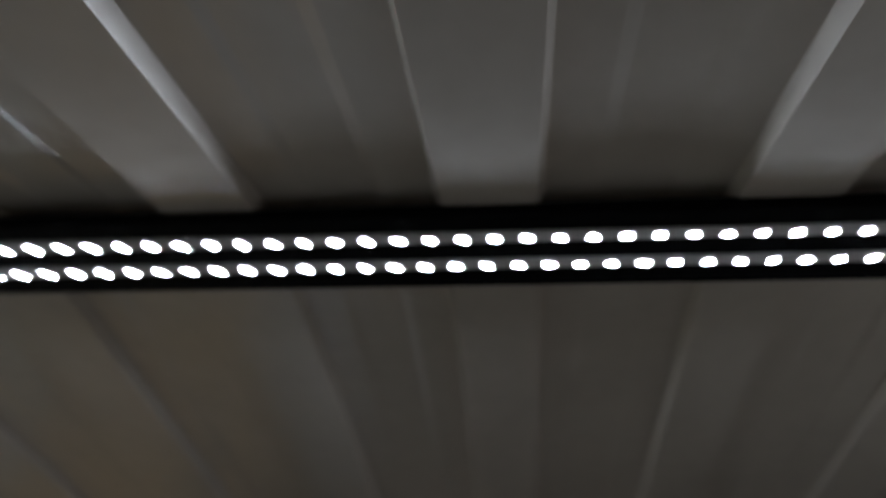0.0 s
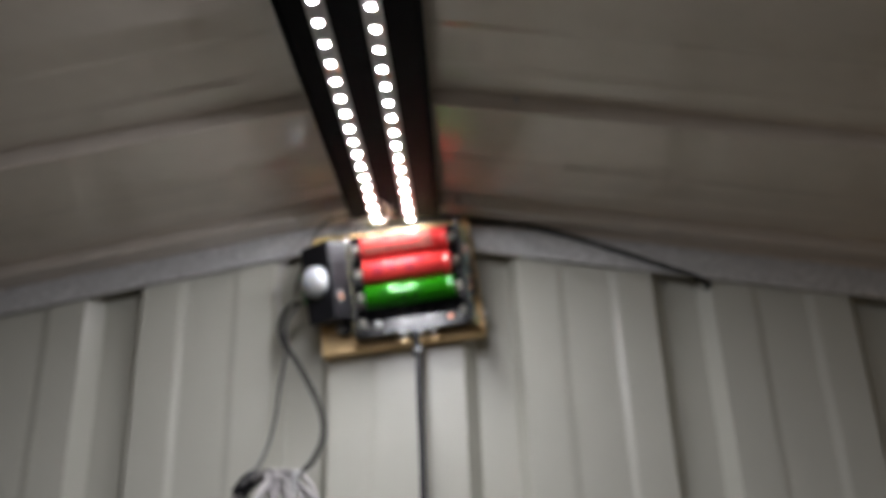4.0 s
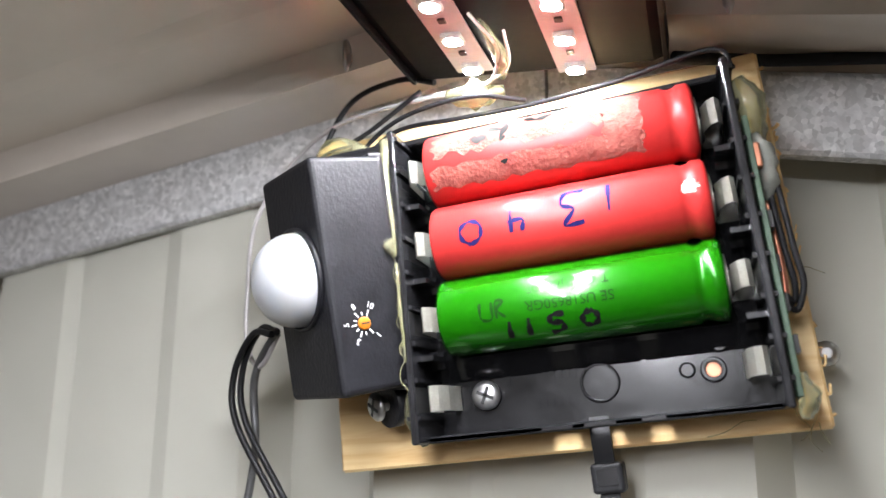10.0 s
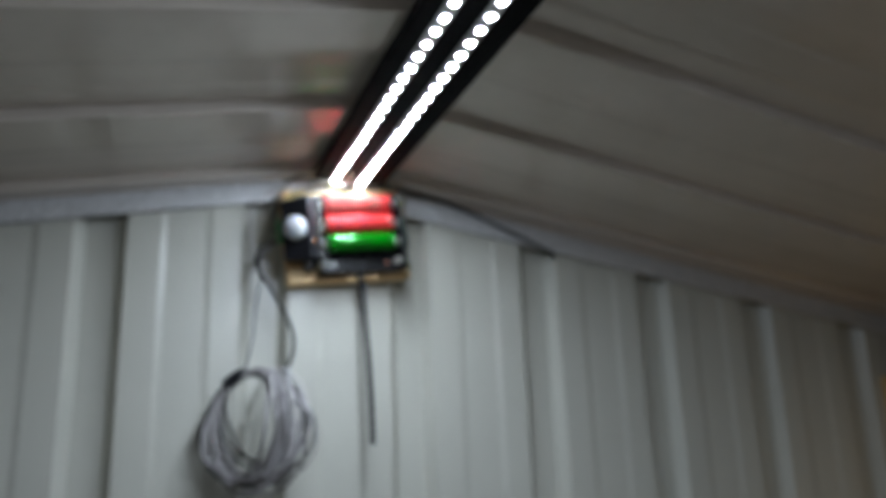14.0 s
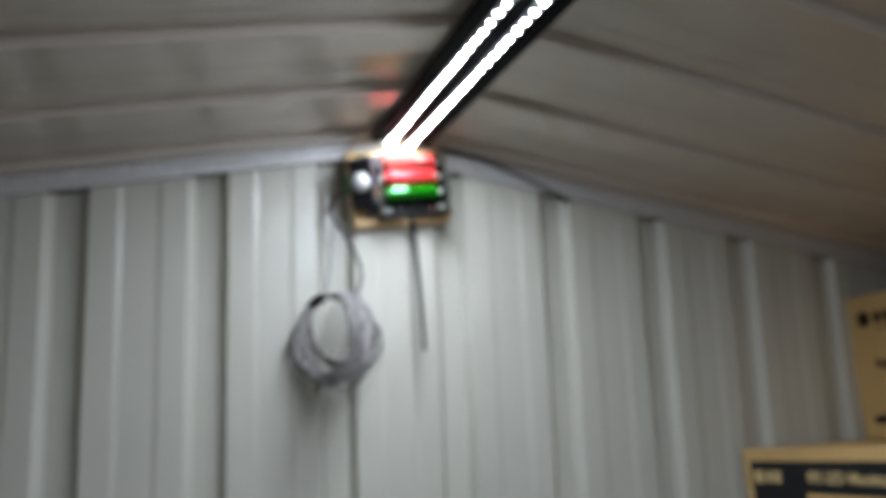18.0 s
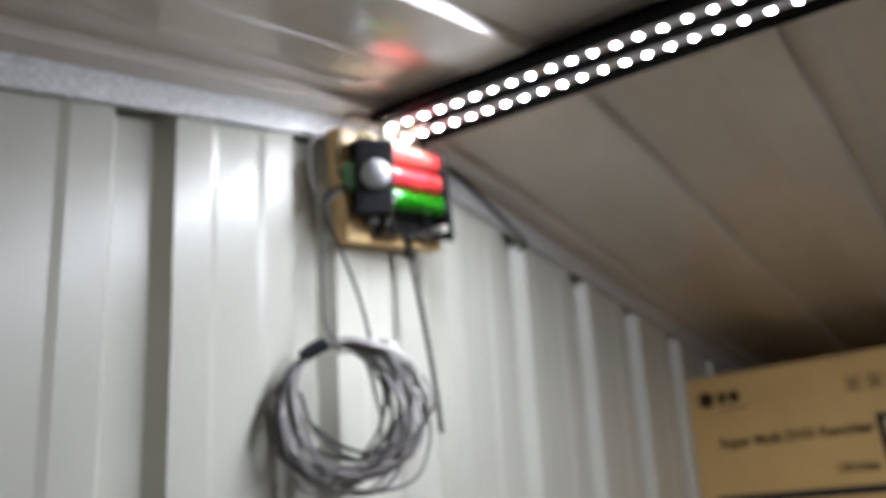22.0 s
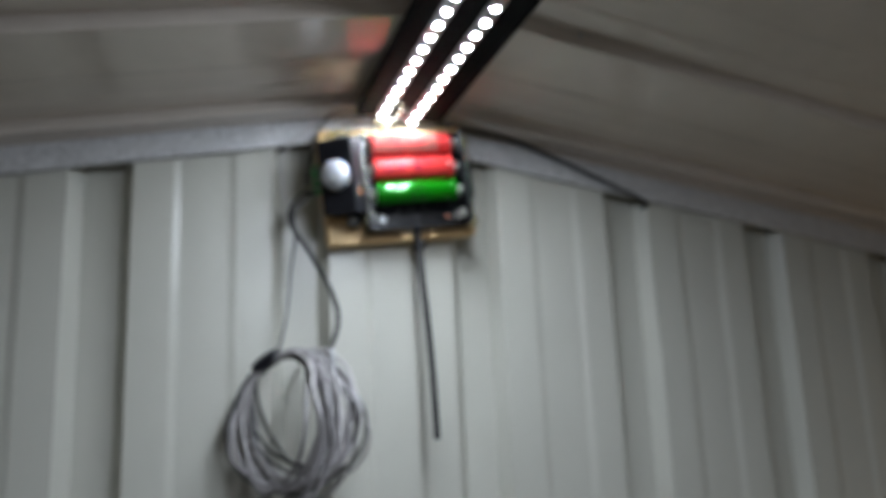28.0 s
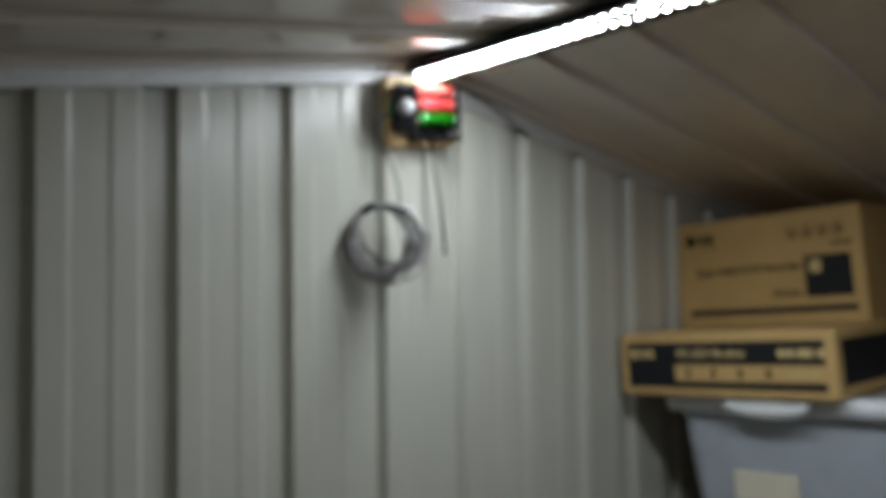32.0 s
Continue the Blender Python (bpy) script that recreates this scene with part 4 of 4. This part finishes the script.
wire("black_cable", [(0.0240, -0.0240, 2.0640), (0.0475, -0.0100, 2.0662), (0.0831, -0.0085, 2.0620), (0.1180, -0.0080, 2.0518), (0.1546, -0.0080, 2.0376), (0.1861, -0.0080, 2.0248), (0.2176, -0.0070, 2.0115), (0.2230, 0.0050, 2.0080), (0.2240, 0.0140, 2.0060)],
     0.0017, BLACK_RUBBER, "black cable running along the roof rail and out through a channel")
# leads over the top of the holder and round its end
wire("black_lead", [dev(0.0420, -0.0360, 0.0500), dev(0.0380, -0.0350, 0.0560), dev(0.0150, -0.0300, 0.0555), dev(-0.0050, -0.0290, 0.0550), dev(-0.0250, -0.0280, 0.0560), dev(-0.0430, -0.0260, 0.0570), dev(-0.0560, -0.0260, 0.0480)],
     0.00062, BLACK_RUBBER, "black lead across the top of the battery holder", "lead")
wire("black_lead", [dev(-0.0060, -0.0300, 0.0560), dev(-0.0200, -0.0330, 0.0590), dev(-0.0400, -0.0300, 0.0585), dev(-0.0540, -0.0260, 0.0520), dev(-0.0600, -0.0230, 0.0420)],
     0.00062, BLACK_RUBBER, "black lead across the top of the battery holder", "lead")
for k, off in enumerate((0.0, 0.0018)):
    wire("black_lead", [dev(0.0440, -0.0310, 0.0330), dev(0.0446 + off, -0.0310, 0.0240), dev(0.0456 + off, -0.0300, 0.0080), dev(0.0462 + off, -0.0290, 0.0010), dev(0.0455 + off * 0.3, -0.0280, -0.0025 - off), dev(0.0442, -0.0290, -0.0015 - off), dev(0.0435, -0.0300, -0.0010)],
         0.00072, BLACK_RUBBER, "black insulated lead looping at the end of the holder", "lead")
wire("red_lead", [dev(0.0430, -0.0300, 0.0330), dev(0.0440, -0.0285, 0.0220), dev(0.0446, -0.0270, 0.0060), dev(0.0440, -0.0270, -0.0040)],
     0.0008, COPPER, "reddish lead along the circuit board", "lead")
# soldered ends of the strips in glue
wire("solder_wire", [(-0.0270, -0.0270, 2.0620), (-0.0200, -0.0330, 2.0600), (-0.0150, -0.0470, 2.0615), (-0.0180, -0.0600, 2.0640)], 0.0004, NICKEL, "bare solder wire at the end of the LED strip", "lead")
wire("solder_wire", [(-0.0240, -0.0280, 2.0610), (-0.0140, -0.0400, 2.0600), (-0.0120, -0.0520, 2.0630)], 0.0004, NICKEL, "bare solder wire at the end of the LED strip", "lead")
for i, (pts, rad) in enumerate((
        (((-0.0330, -0.0270, 2.0600), (-0.0255, -0.0285, 2.0585), (-0.0180, -0.0270, 2.0600)), (0.0018, 0.0040, 0.0016)),
        (((-0.0170, -0.0330, 2.0610), (-0.0150, -0.0430, 2.0615), (-0.0165, -0.0560, 2.0640)), (0.0012, 0.0020, 0.0008)),
        (((-0.0700, -0.0300, 2.0430), (-0.0620, -0.0320, 2.0470), (-0.0540, -0.0330, 2.0450)), (0.0016, 0.0034, 0.0014)))):
    g = mesh_object("glue_blob", blob_bm(pts, rad, 20 + i), GLUE)
    tagged(g, "lump of yellowish dried hot glue", "glue")

# ---- coil of grey cable hanging in front of the wall ----
coil_c = Vector((-0.0940, -0.0400, 1.8350))
cn = Vector((-math.sin(radians(38)), -math.cos(radians(38)), 0.0))
cu = Vector((cn.y, -cn.x, 0)).normalized()
cv = Vector((0, 0, 1))
coil = empty("cable_coil", Matrix.Translation(coil_c))
tagged(coil, "coil of thin grey cable bound with black tape", "cable coil")
rnd = random.Random(23)
TURNS = 24
ANG = radians(117)                                        # where the tape binds the turns
for k in range(TURNS):
    r = rnd.uniform(0.0350, 0.0515)
    offx, offz = rnd.uniform(-0.012, 0.008), rnd.uniform(-0.008, 0.005)
    sq = rnd.uniform(0.80, 1.02)
    dep = rnd.uniform(-0.010, 0.010)
    ph = rnd.uniform(0, 6.28)
    wob = rnd.uniform(0.03, 0.09)
    slant, nod = rnd.uniform(-0.28, 0.85), rnd.uniform(-0.30, 0.30)
    pts = []
    n = 15
    for i in range(n + 1):
        a = ANG + 2 * math.pi * i / n
        near = 0.5 + 0.5 * math.cos(a - ANG)              # 1 at the tape
        keep = near ** 4
        rr = r * (1 + wob * math.sin(3 * a + ph)) * (1 - keep) + 0.0475 * keep
        x = rr * sq * math.cos(a) * (1 - keep) + rr * math.cos(a) * keep + offx * (1 - keep)
        z = 0.98 * rr * math.sin(a) + (offz - 0.002) * (1 - keep)
        y = dep * (1 - 0.8 * keep) + 0.005 * math.sin(2 * a + ph) * (1 - keep) + max(-0.030, min(0.042, (slant * (x + 0.0215) + nod * (z - 0.0420)) * (1 - keep)))
        pts.append(cu * -x + cv * z + cn * y + (cu * -1 * rnd.uniform(-0.0018, 0.0018) + cv * rnd.uniform(-0.0018, 0.0018)) * (1 - keep * 0.4))
    part("cable_turn", tube(pts, 0.00125, 7, 5), DARK_CABLE if k in (4, 12, 19) else (GREY_CABLE if k % 3 else PALE_CABLE), coil)
tp = [cu * -(0.0475 * math.cos(a)) + cv * (0.0475 * math.sin(a)) for a in (ANG - 0.14, ANG - 0.02, ANG + 0.12, ANG + 0.27)]
part("binding_tape", tube(tp, 0.0060, 12, 5, 0.8), TAPE, coil, "black insulating tape")
# strands that cross the middle
for line in (((-0.034, 0.012, 0.004), (-0.024, -0.016, 0.012), (0.004, -0.034, 0.012), (0.030, -0.026, 0.006)),
             ((0.040, 0.020, 0.006), (0.052, 0.004, 0.009), (0.048, -0.014, 0.009), (0.036, -0.022, 0.004))):
    part("loose_turn", tube([cu * -x + cv * z + cn * y for x, z, y in line], 0.0012, 7, 6), DARK_CABLE, coil)
# one loose strand across the middle
part("loose_turn", tube([cu * 0.030 + cv * -0.006 + cn * 0.006, cu * 0.012 + cv * -0.022 + cn * 0.010, cu * -0.012 + cv * -0.030 + cn * 0.008, cu * -0.034 + cv * -0.024 + cn * 0.004], 0.0012, 7, 6), BLACK_RUBBER, coil)
# white tie from which it hangs
wtie = mesh_object("hanging_tie", strap_bm([(-0.0745, -0.0440, 1.8770), (-0.0742, -0.0520, 1.8815), (-0.0745, -0.0620, 1.8770), (-0.0755, -0.0665, 1.8600), (-0.0770, -0.0660, 1.8300), (-0.0830, -0.0640, 1.8060), (-0.0960, -0.0630, 1.7930)], 0.0036, 0.0010, Vector((0.9, -0.4, 0))), WHITE_TIE)
wtie.location = (0.0022, -0.0010, 0.0)
tagged(wtie, "pale nylon tie round the cable coil", "cable tie")
hook = mesh_object("coil_hook", tube([(-0.0850, 0.0165, 1.8760), (-0.0850, -0.0100, 1.8760), (-0.0850, -0.0500, 1.8750), (-0.0850, -0.0560, 1.8790)], 0.0012, 8, 5), ZINC)
tagged(hook, "thin zinc hook through the wall sheet", "hook")


# ---- stacked boxes on the storage tub ----
LEAN = 4.2
STACK = Matrix.Translation((0.0, -0.0150, 0.0)) @ Matrix.Translation((0, 0, 1.5755)) @ Matrix.Rotation(radians(-LEAN), 4, "X") @ Matrix.Translation((0, 0, -1.5755))


def carton(name, lo, hi, label, flap=0.0012):
    ob = empty(name, STACK)
    tagged(ob, label, "box")
    bm = bmesh.new()
    add_box(bm, lo, hi, 0.0022, 2)
    part("carton", bm, CARD, ob)
    # closing flaps on the top, meeting in the middle
    xm = (lo[0] + hi[0]) / 2
    part("flap", box((lo[0] + 0.002, lo[1] + 0.002, hi[2]), (xm - 0.001, hi[1] - 0.002, hi[2] + flap), 0.0004, 1), CARD, ob)
    part("flap", box((xm + 0.001, lo[1] + 0.002, hi[2]), (hi[0] - 0.002, hi[1] - 0.002, hi[2] + flap), 0.0004, 1), CARD, ob)
    return ob


def face_rect(bm, x, y0, y1, z0, z1):
    vs = [bm.verts.new((x, y, z)) for y, z in ((y0, z0), (y1, z0), (y1, z1), (y0, z1))]
    bm.faces.new(vs)
    return bm


def face_m(x, y, z):
    """Lettering frame on a face that looks along -x: reads from the wall outwards."""
    return Matrix.Translation((x, y, z)) @ Matrix(((0, 0, -1, 0), (-1, 0, 0, 0), (0, 1, 0, 0), (0, 0, 0, 1)))


# lower carton: monitor box
MX0, MZ0, MZ1, MY0, MY1 = 0.4490, 1.5775, 1.6785, -0.3700, -0.0050
mon = carton("monitor_box", (MX0, MY0, MZ0), (0.9300, MY1, MZ1), "brown cardboard monitor box with black printed panels on a storage tub")
bm = bmesh.new()
face_rect(bm, MX0 - 0.0006, MY1 - 0.014, MY0 + 0.016, MZ0 + 0.050, MZ1 - 0.014)
face_rect(bm, MX0 - 0.0006, MY1 - 0.014, MY1 - 0.105, MZ0 + 0.012, MZ0 + 0.050)
face_rect(bm, MX0 - 0.0006, MY1 - 0.105, MY0 + 0.016, MZ0 + 0.012, MZ0 + 0.024)
part("printed_panel", bm, CARD_INK, mon, "black printed panel")
part("printed_line", text_bm("IPS LED Monitor", 0.0175, face_m(MX0 - 0.0009, MY1 - 0.170, MZ0 + 0.068), bold=0.028), CARD_PALE, mon, "pale words IPS LED Monitor")
bm = bmesh.new()
add_lathe(bm, [(MX0 - 0.0011, 0.0085), (MX0 - 0.0009, 0.0085)], "x", 20, (0, MY1 - 0.028, MZ0 + 0.068))
face_rect(bm, MX0 - 0.0009, MY1 - 0.041, MY1 - 0.051, MZ0 + 0.061, MZ0 + 0.075)
face_rect(bm, MX0 - 0.0009, MY1 - 0.055, MY1 - 0.066, MZ0 + 0.061, MZ0 + 0.075)
part("printed_mark", bm, CARD_PALE, mon, "pale round mark and blocks")
for k, w in enumerate((0.012, 0.010, 0.014, 0.009, 0.011)):
    y = MY0 + 0.085 - k * 0.0145
    part("printed_bar", face_rect(bmesh.new(), MX0 - 0.0009, y, y - w, MZ0 + 0.062, MZ0 + 0.074), CARD_PALE, mon, "unreadable pale print")
for k in range(6):
    y = MY0 + 0.070 - k * 0.008
    part("printed_bar", face_rect(bmesh.new(), MX0 - 0.0009, y, y - 0.006, MZ0 + 0.034, MZ0 + 0.039), CARD_PALE, mon, "unreadable pale print")
bm = bmesh.new()
for k in range(4):
    y = MY1 - 0.125 - k * 0.045
    add_box(bm, (MX0 - 0.0010, y - 0.008, MZ0 + 0.031), (MX0 - 0.0006, y, MZ0 + 0.043), 0.0001, 1)
part("printed_icons", bm, CARD_BROWN_INK, mon, "four small dark icons")
bm = bmesh.new()
for x0, x1, z0, z1 in ((MX0 + 0.02, 0.915, MZ0 + 0.018, MZ1 - 0.014),):
    vs = [bm.verts.new((x, MY0 - 0.0006, z)) for x, z in ((x0, z0), (x1, z0), (x1, z1), (x0, z1))]
    bm.faces.new(vs)
part("printed_panel", bm, CARD_INK, mon, "black printed end panel")

# upper carton
UX0, UZ0, UZ1, UY0, UY1 = 0.6740, 1.6805, 1.8790, -0.3420, 0.0040
upper = carton("drive_box", (UX0, UY0, UZ0), (1.0000, UY1, UZ1), "brown cardboard box with dark print, on the monitor box")
part("printed_line", text_bm("Super Multi DVD Rewriter", 0.0185, face_m(UX0 - 0.0006, UY1 - 0.142, UZ0 + 0.102), bold=0.034), CARD_BROWN_INK, upper, "brown words Super Multi DVD Rewriter")
part("printed_line", text_bm("10Units", 0.0165, face_m(UX0 - 0.0006, UY1 - 0.212, UZ0 + 0.054), bold=0.034), CARD_BROWN_INK, upper, "brown words 10Units")
bm = bmesh.new()
add_lathe(bm, [(UX0 - 0.0008, 0.0115), (UX0 - 0.0005, 0.0115)], "x", 24, (0, UY1 - 0.034, UZ0 + 0.166))
for a, b, c, d in ((0.051, 0.063, 0.158, 0.174), (0.067, 0.081, 0.158, 0.174)):
    face_rect(bm, UX0 - 0.0006, UY1 - a, UY1 - b, UZ0 + c, UZ0 + d)
for k in range(5):
    face_rect(bm, UX0 - 0.0006, UY1 - 0.052 - k * 0.008, UY1 - 0.058 - k * 0.008, UZ0 + 0.149, UZ0 + 0.1515)
part("printed_mark", bm, CARD_BROWN_INK, upper, "dark round mark and blocks")
bm = bmesh.new()
face_rect(bm, UX0 - 0.0006, UY1 - 0.022, UY0 + 0.016, UZ0 + 0.020, UZ0 + 0.031)
face_rect(bm, UX0 - 0.0006, UY1 - 0.247, UY0 + 0.020, UZ0 + 0.046, UZ0 + 0.118)
part("printed_panel", bm, CARD_INK, upper, "black printed stripe and square")
part("pale_square", face_rect(bmesh.new(), UX0 - 0.0009, UY1 - 0.256, UY1 - 0.276, UZ0 + 0.088, UZ0 + 0.110), CARD_PALE, upper)
bm = bmesh.new()
for k in range(4):
    y = UY1 - 0.222 - k * 0.026
    for a, b, c, d in ((0, 0.018, 0.150, 0.1515), (0, 0.018, 0.1675, 0.169), (0, 0.0015, 0.1515, 0.1675), (0.0165, 0.018, 0.1515, 0.1675), (0.006, 0.012, 0.154, 0.164)):
        face_rect(bm, UX0 - 0.0006, y - a, y - b, UZ0 + c, UZ0 + d)
for k in range(4):
    face_rect(bm, UX0 - 0.0006, UY0 + 0.050 - k * 0.009, UY0 + 0.044 - k * 0.009, UZ0 + 0.132, UZ0 + 0.140)
part("handling_mark", bm, CARD_BROWN_INK, upper, "row of small printed handling signs")
# storage tub
tub = empty("storage_tub", STACK)
tagged(tub, "translucent plastic storage tub with pale clip-on lid", "tub")
TZ = 1.5765
TX0, TX1, TY0, TY1 = 0.4750, 0.9500, -0.4700, -0.0550


def tub_ring(bm, inset, z, r=0.035, n=6):
    x0, x1, y0, y1 = TX0 + inset, TX1 - inset, TY0 + inset, TY1 - inset
    ring = []
    for cx, cy, a in ((x1 - r, y1 - r, 0), (x0 + r, y1 - r, 90), (x0 + r, y0 + r, 180), (x1 - r, y0 + r, 270)):
        for k in range(n + 1):
            w = radians(a + 90 * k / n)
            ring.append(bm.verts.new((cx + r * math.cos(w), cy + r * math.sin(w), z)))
    return ring


def rings_bm(specs, cap_first=True, cap_last=True):
    bm = bmesh.new()
    rings = [tub_ring(bm, i, z) for i, z in specs]
    for a, b in zip(rings, rings[1:]):
        m = len(a)
        for k in range(m):
            bm.faces.new((a[k], a[(k + 1) % m], b[(k + 1) % m], b[k])).smooth = True
    if cap_first:
        bm.faces.new(rings[0])
    if cap_last:
        bm.faces.new(rings[-1])
    bmesh.ops.recalc_face_normals(bm, faces=bm.faces)
    return bm


part("body", rings_bm([(0.052, TZ - 0.335), (0.048, TZ - 0.340), (0.046, TZ - 0.330), (0.022, TZ - 0.045), (0.018, TZ - 0.030), (0.010, TZ - 0.030), (0.010, TZ - 0.026), (0.021, TZ - 0.026), (0.026, TZ - 0.045), (0.049, TZ - 0.330)]), CLEAR_TUB, tub)
part("lid", rings_bm([(0.006, TZ - 0.028), (0.001, TZ - 0.026), (0.0, TZ - 0.006), (0.003, TZ - 0.002), (0.012, TZ), (0.020, TZ - 0.0005), (0.024, TZ - 0.006), (0.12, TZ - 0.006)]), LID, tub, "pale translucent lid")
# clip handle on the long side
clip = bmesh.new()
prev = None
for k in range(15):
    t = -1 + 2 * k / 14
    y = -0.250 + 0.068 * t
    h = 0.018 * math.sqrt(max(0.0, 1 - t * t)) + 0.0015
    ring = [clip.verts.new((x, y, z)) for x, z in ((TX0 + 0.012, TZ + 0.0005 + h * 0.35), (TX0 - 0.004, TZ + 0.0005 + h * 0.35), (TX0 - 0.015, TZ - h * 0.4), (TX0 - 0.016, TZ - 0.012 - h), (TX0 - 0.010, TZ - 0.013 - h), (TX0 + 0.001, TZ - 0.006))]
    if prev:
        for q in range(6):
            clip.faces.new((prev[q], prev[(q + 1) % 6], ring[(q + 1) % 6], ring[q])).smooth = True
    else:
        clip.faces.new(ring)
    prev = ring
clip.faces.new(prev)
bmesh.ops.recalc_face_normals(clip, faces=clip.faces)
part("clip", clip, CLIP_WHITE, tub, "curved white lid clip")
part("sticker", box((TX0 + 0.0240, -0.275, TZ - 0.170), (TX0 + 0.0252, -0.170, TZ - 0.122)), STICKER, tub, "pale paper label")
contents = mesh_object("folded_cloth", box((TX0 + 0.07, TY0 + 0.07, TZ - 0.328), (TX1 - 0.07, TY1 - 0.07, TZ - 0.100), 0.02, 3), CONTENTS)
contents.matrix_basis = STACK
tagged(contents, "dark grey bundle inside the storage tub", "cloth")
# shelf under the tub
shelf = empty("wall_shelf", STACK)
tagged(shelf, "plain brown board shelf under the tub", "shelf")
part("board", box((TX0 - 0.01, TY0 - 0.03, TZ - 0.362), (RIGHT_X - 0.02, TY1 + 0.03, TZ - 0.340), 0.002, 1), SHELF_BOARD, shelf)
for y in (TY0 + 0.02, TY1 - 0.04):
    part("upright", box((TX0 + 0.02, y, TZ - 1.58), (TX0 + 0.055, y + 0.035, TZ - 0.362), 0.002, 1), SHELF_BOARD, shelf)
    part("upright", box((RIGHT_X - 0.08, y, TZ - 1.58), (RIGHT_X - 0.045, y + 0.035, TZ - 0.362), 0.002, 1), SHELF_BOARD, shelf)
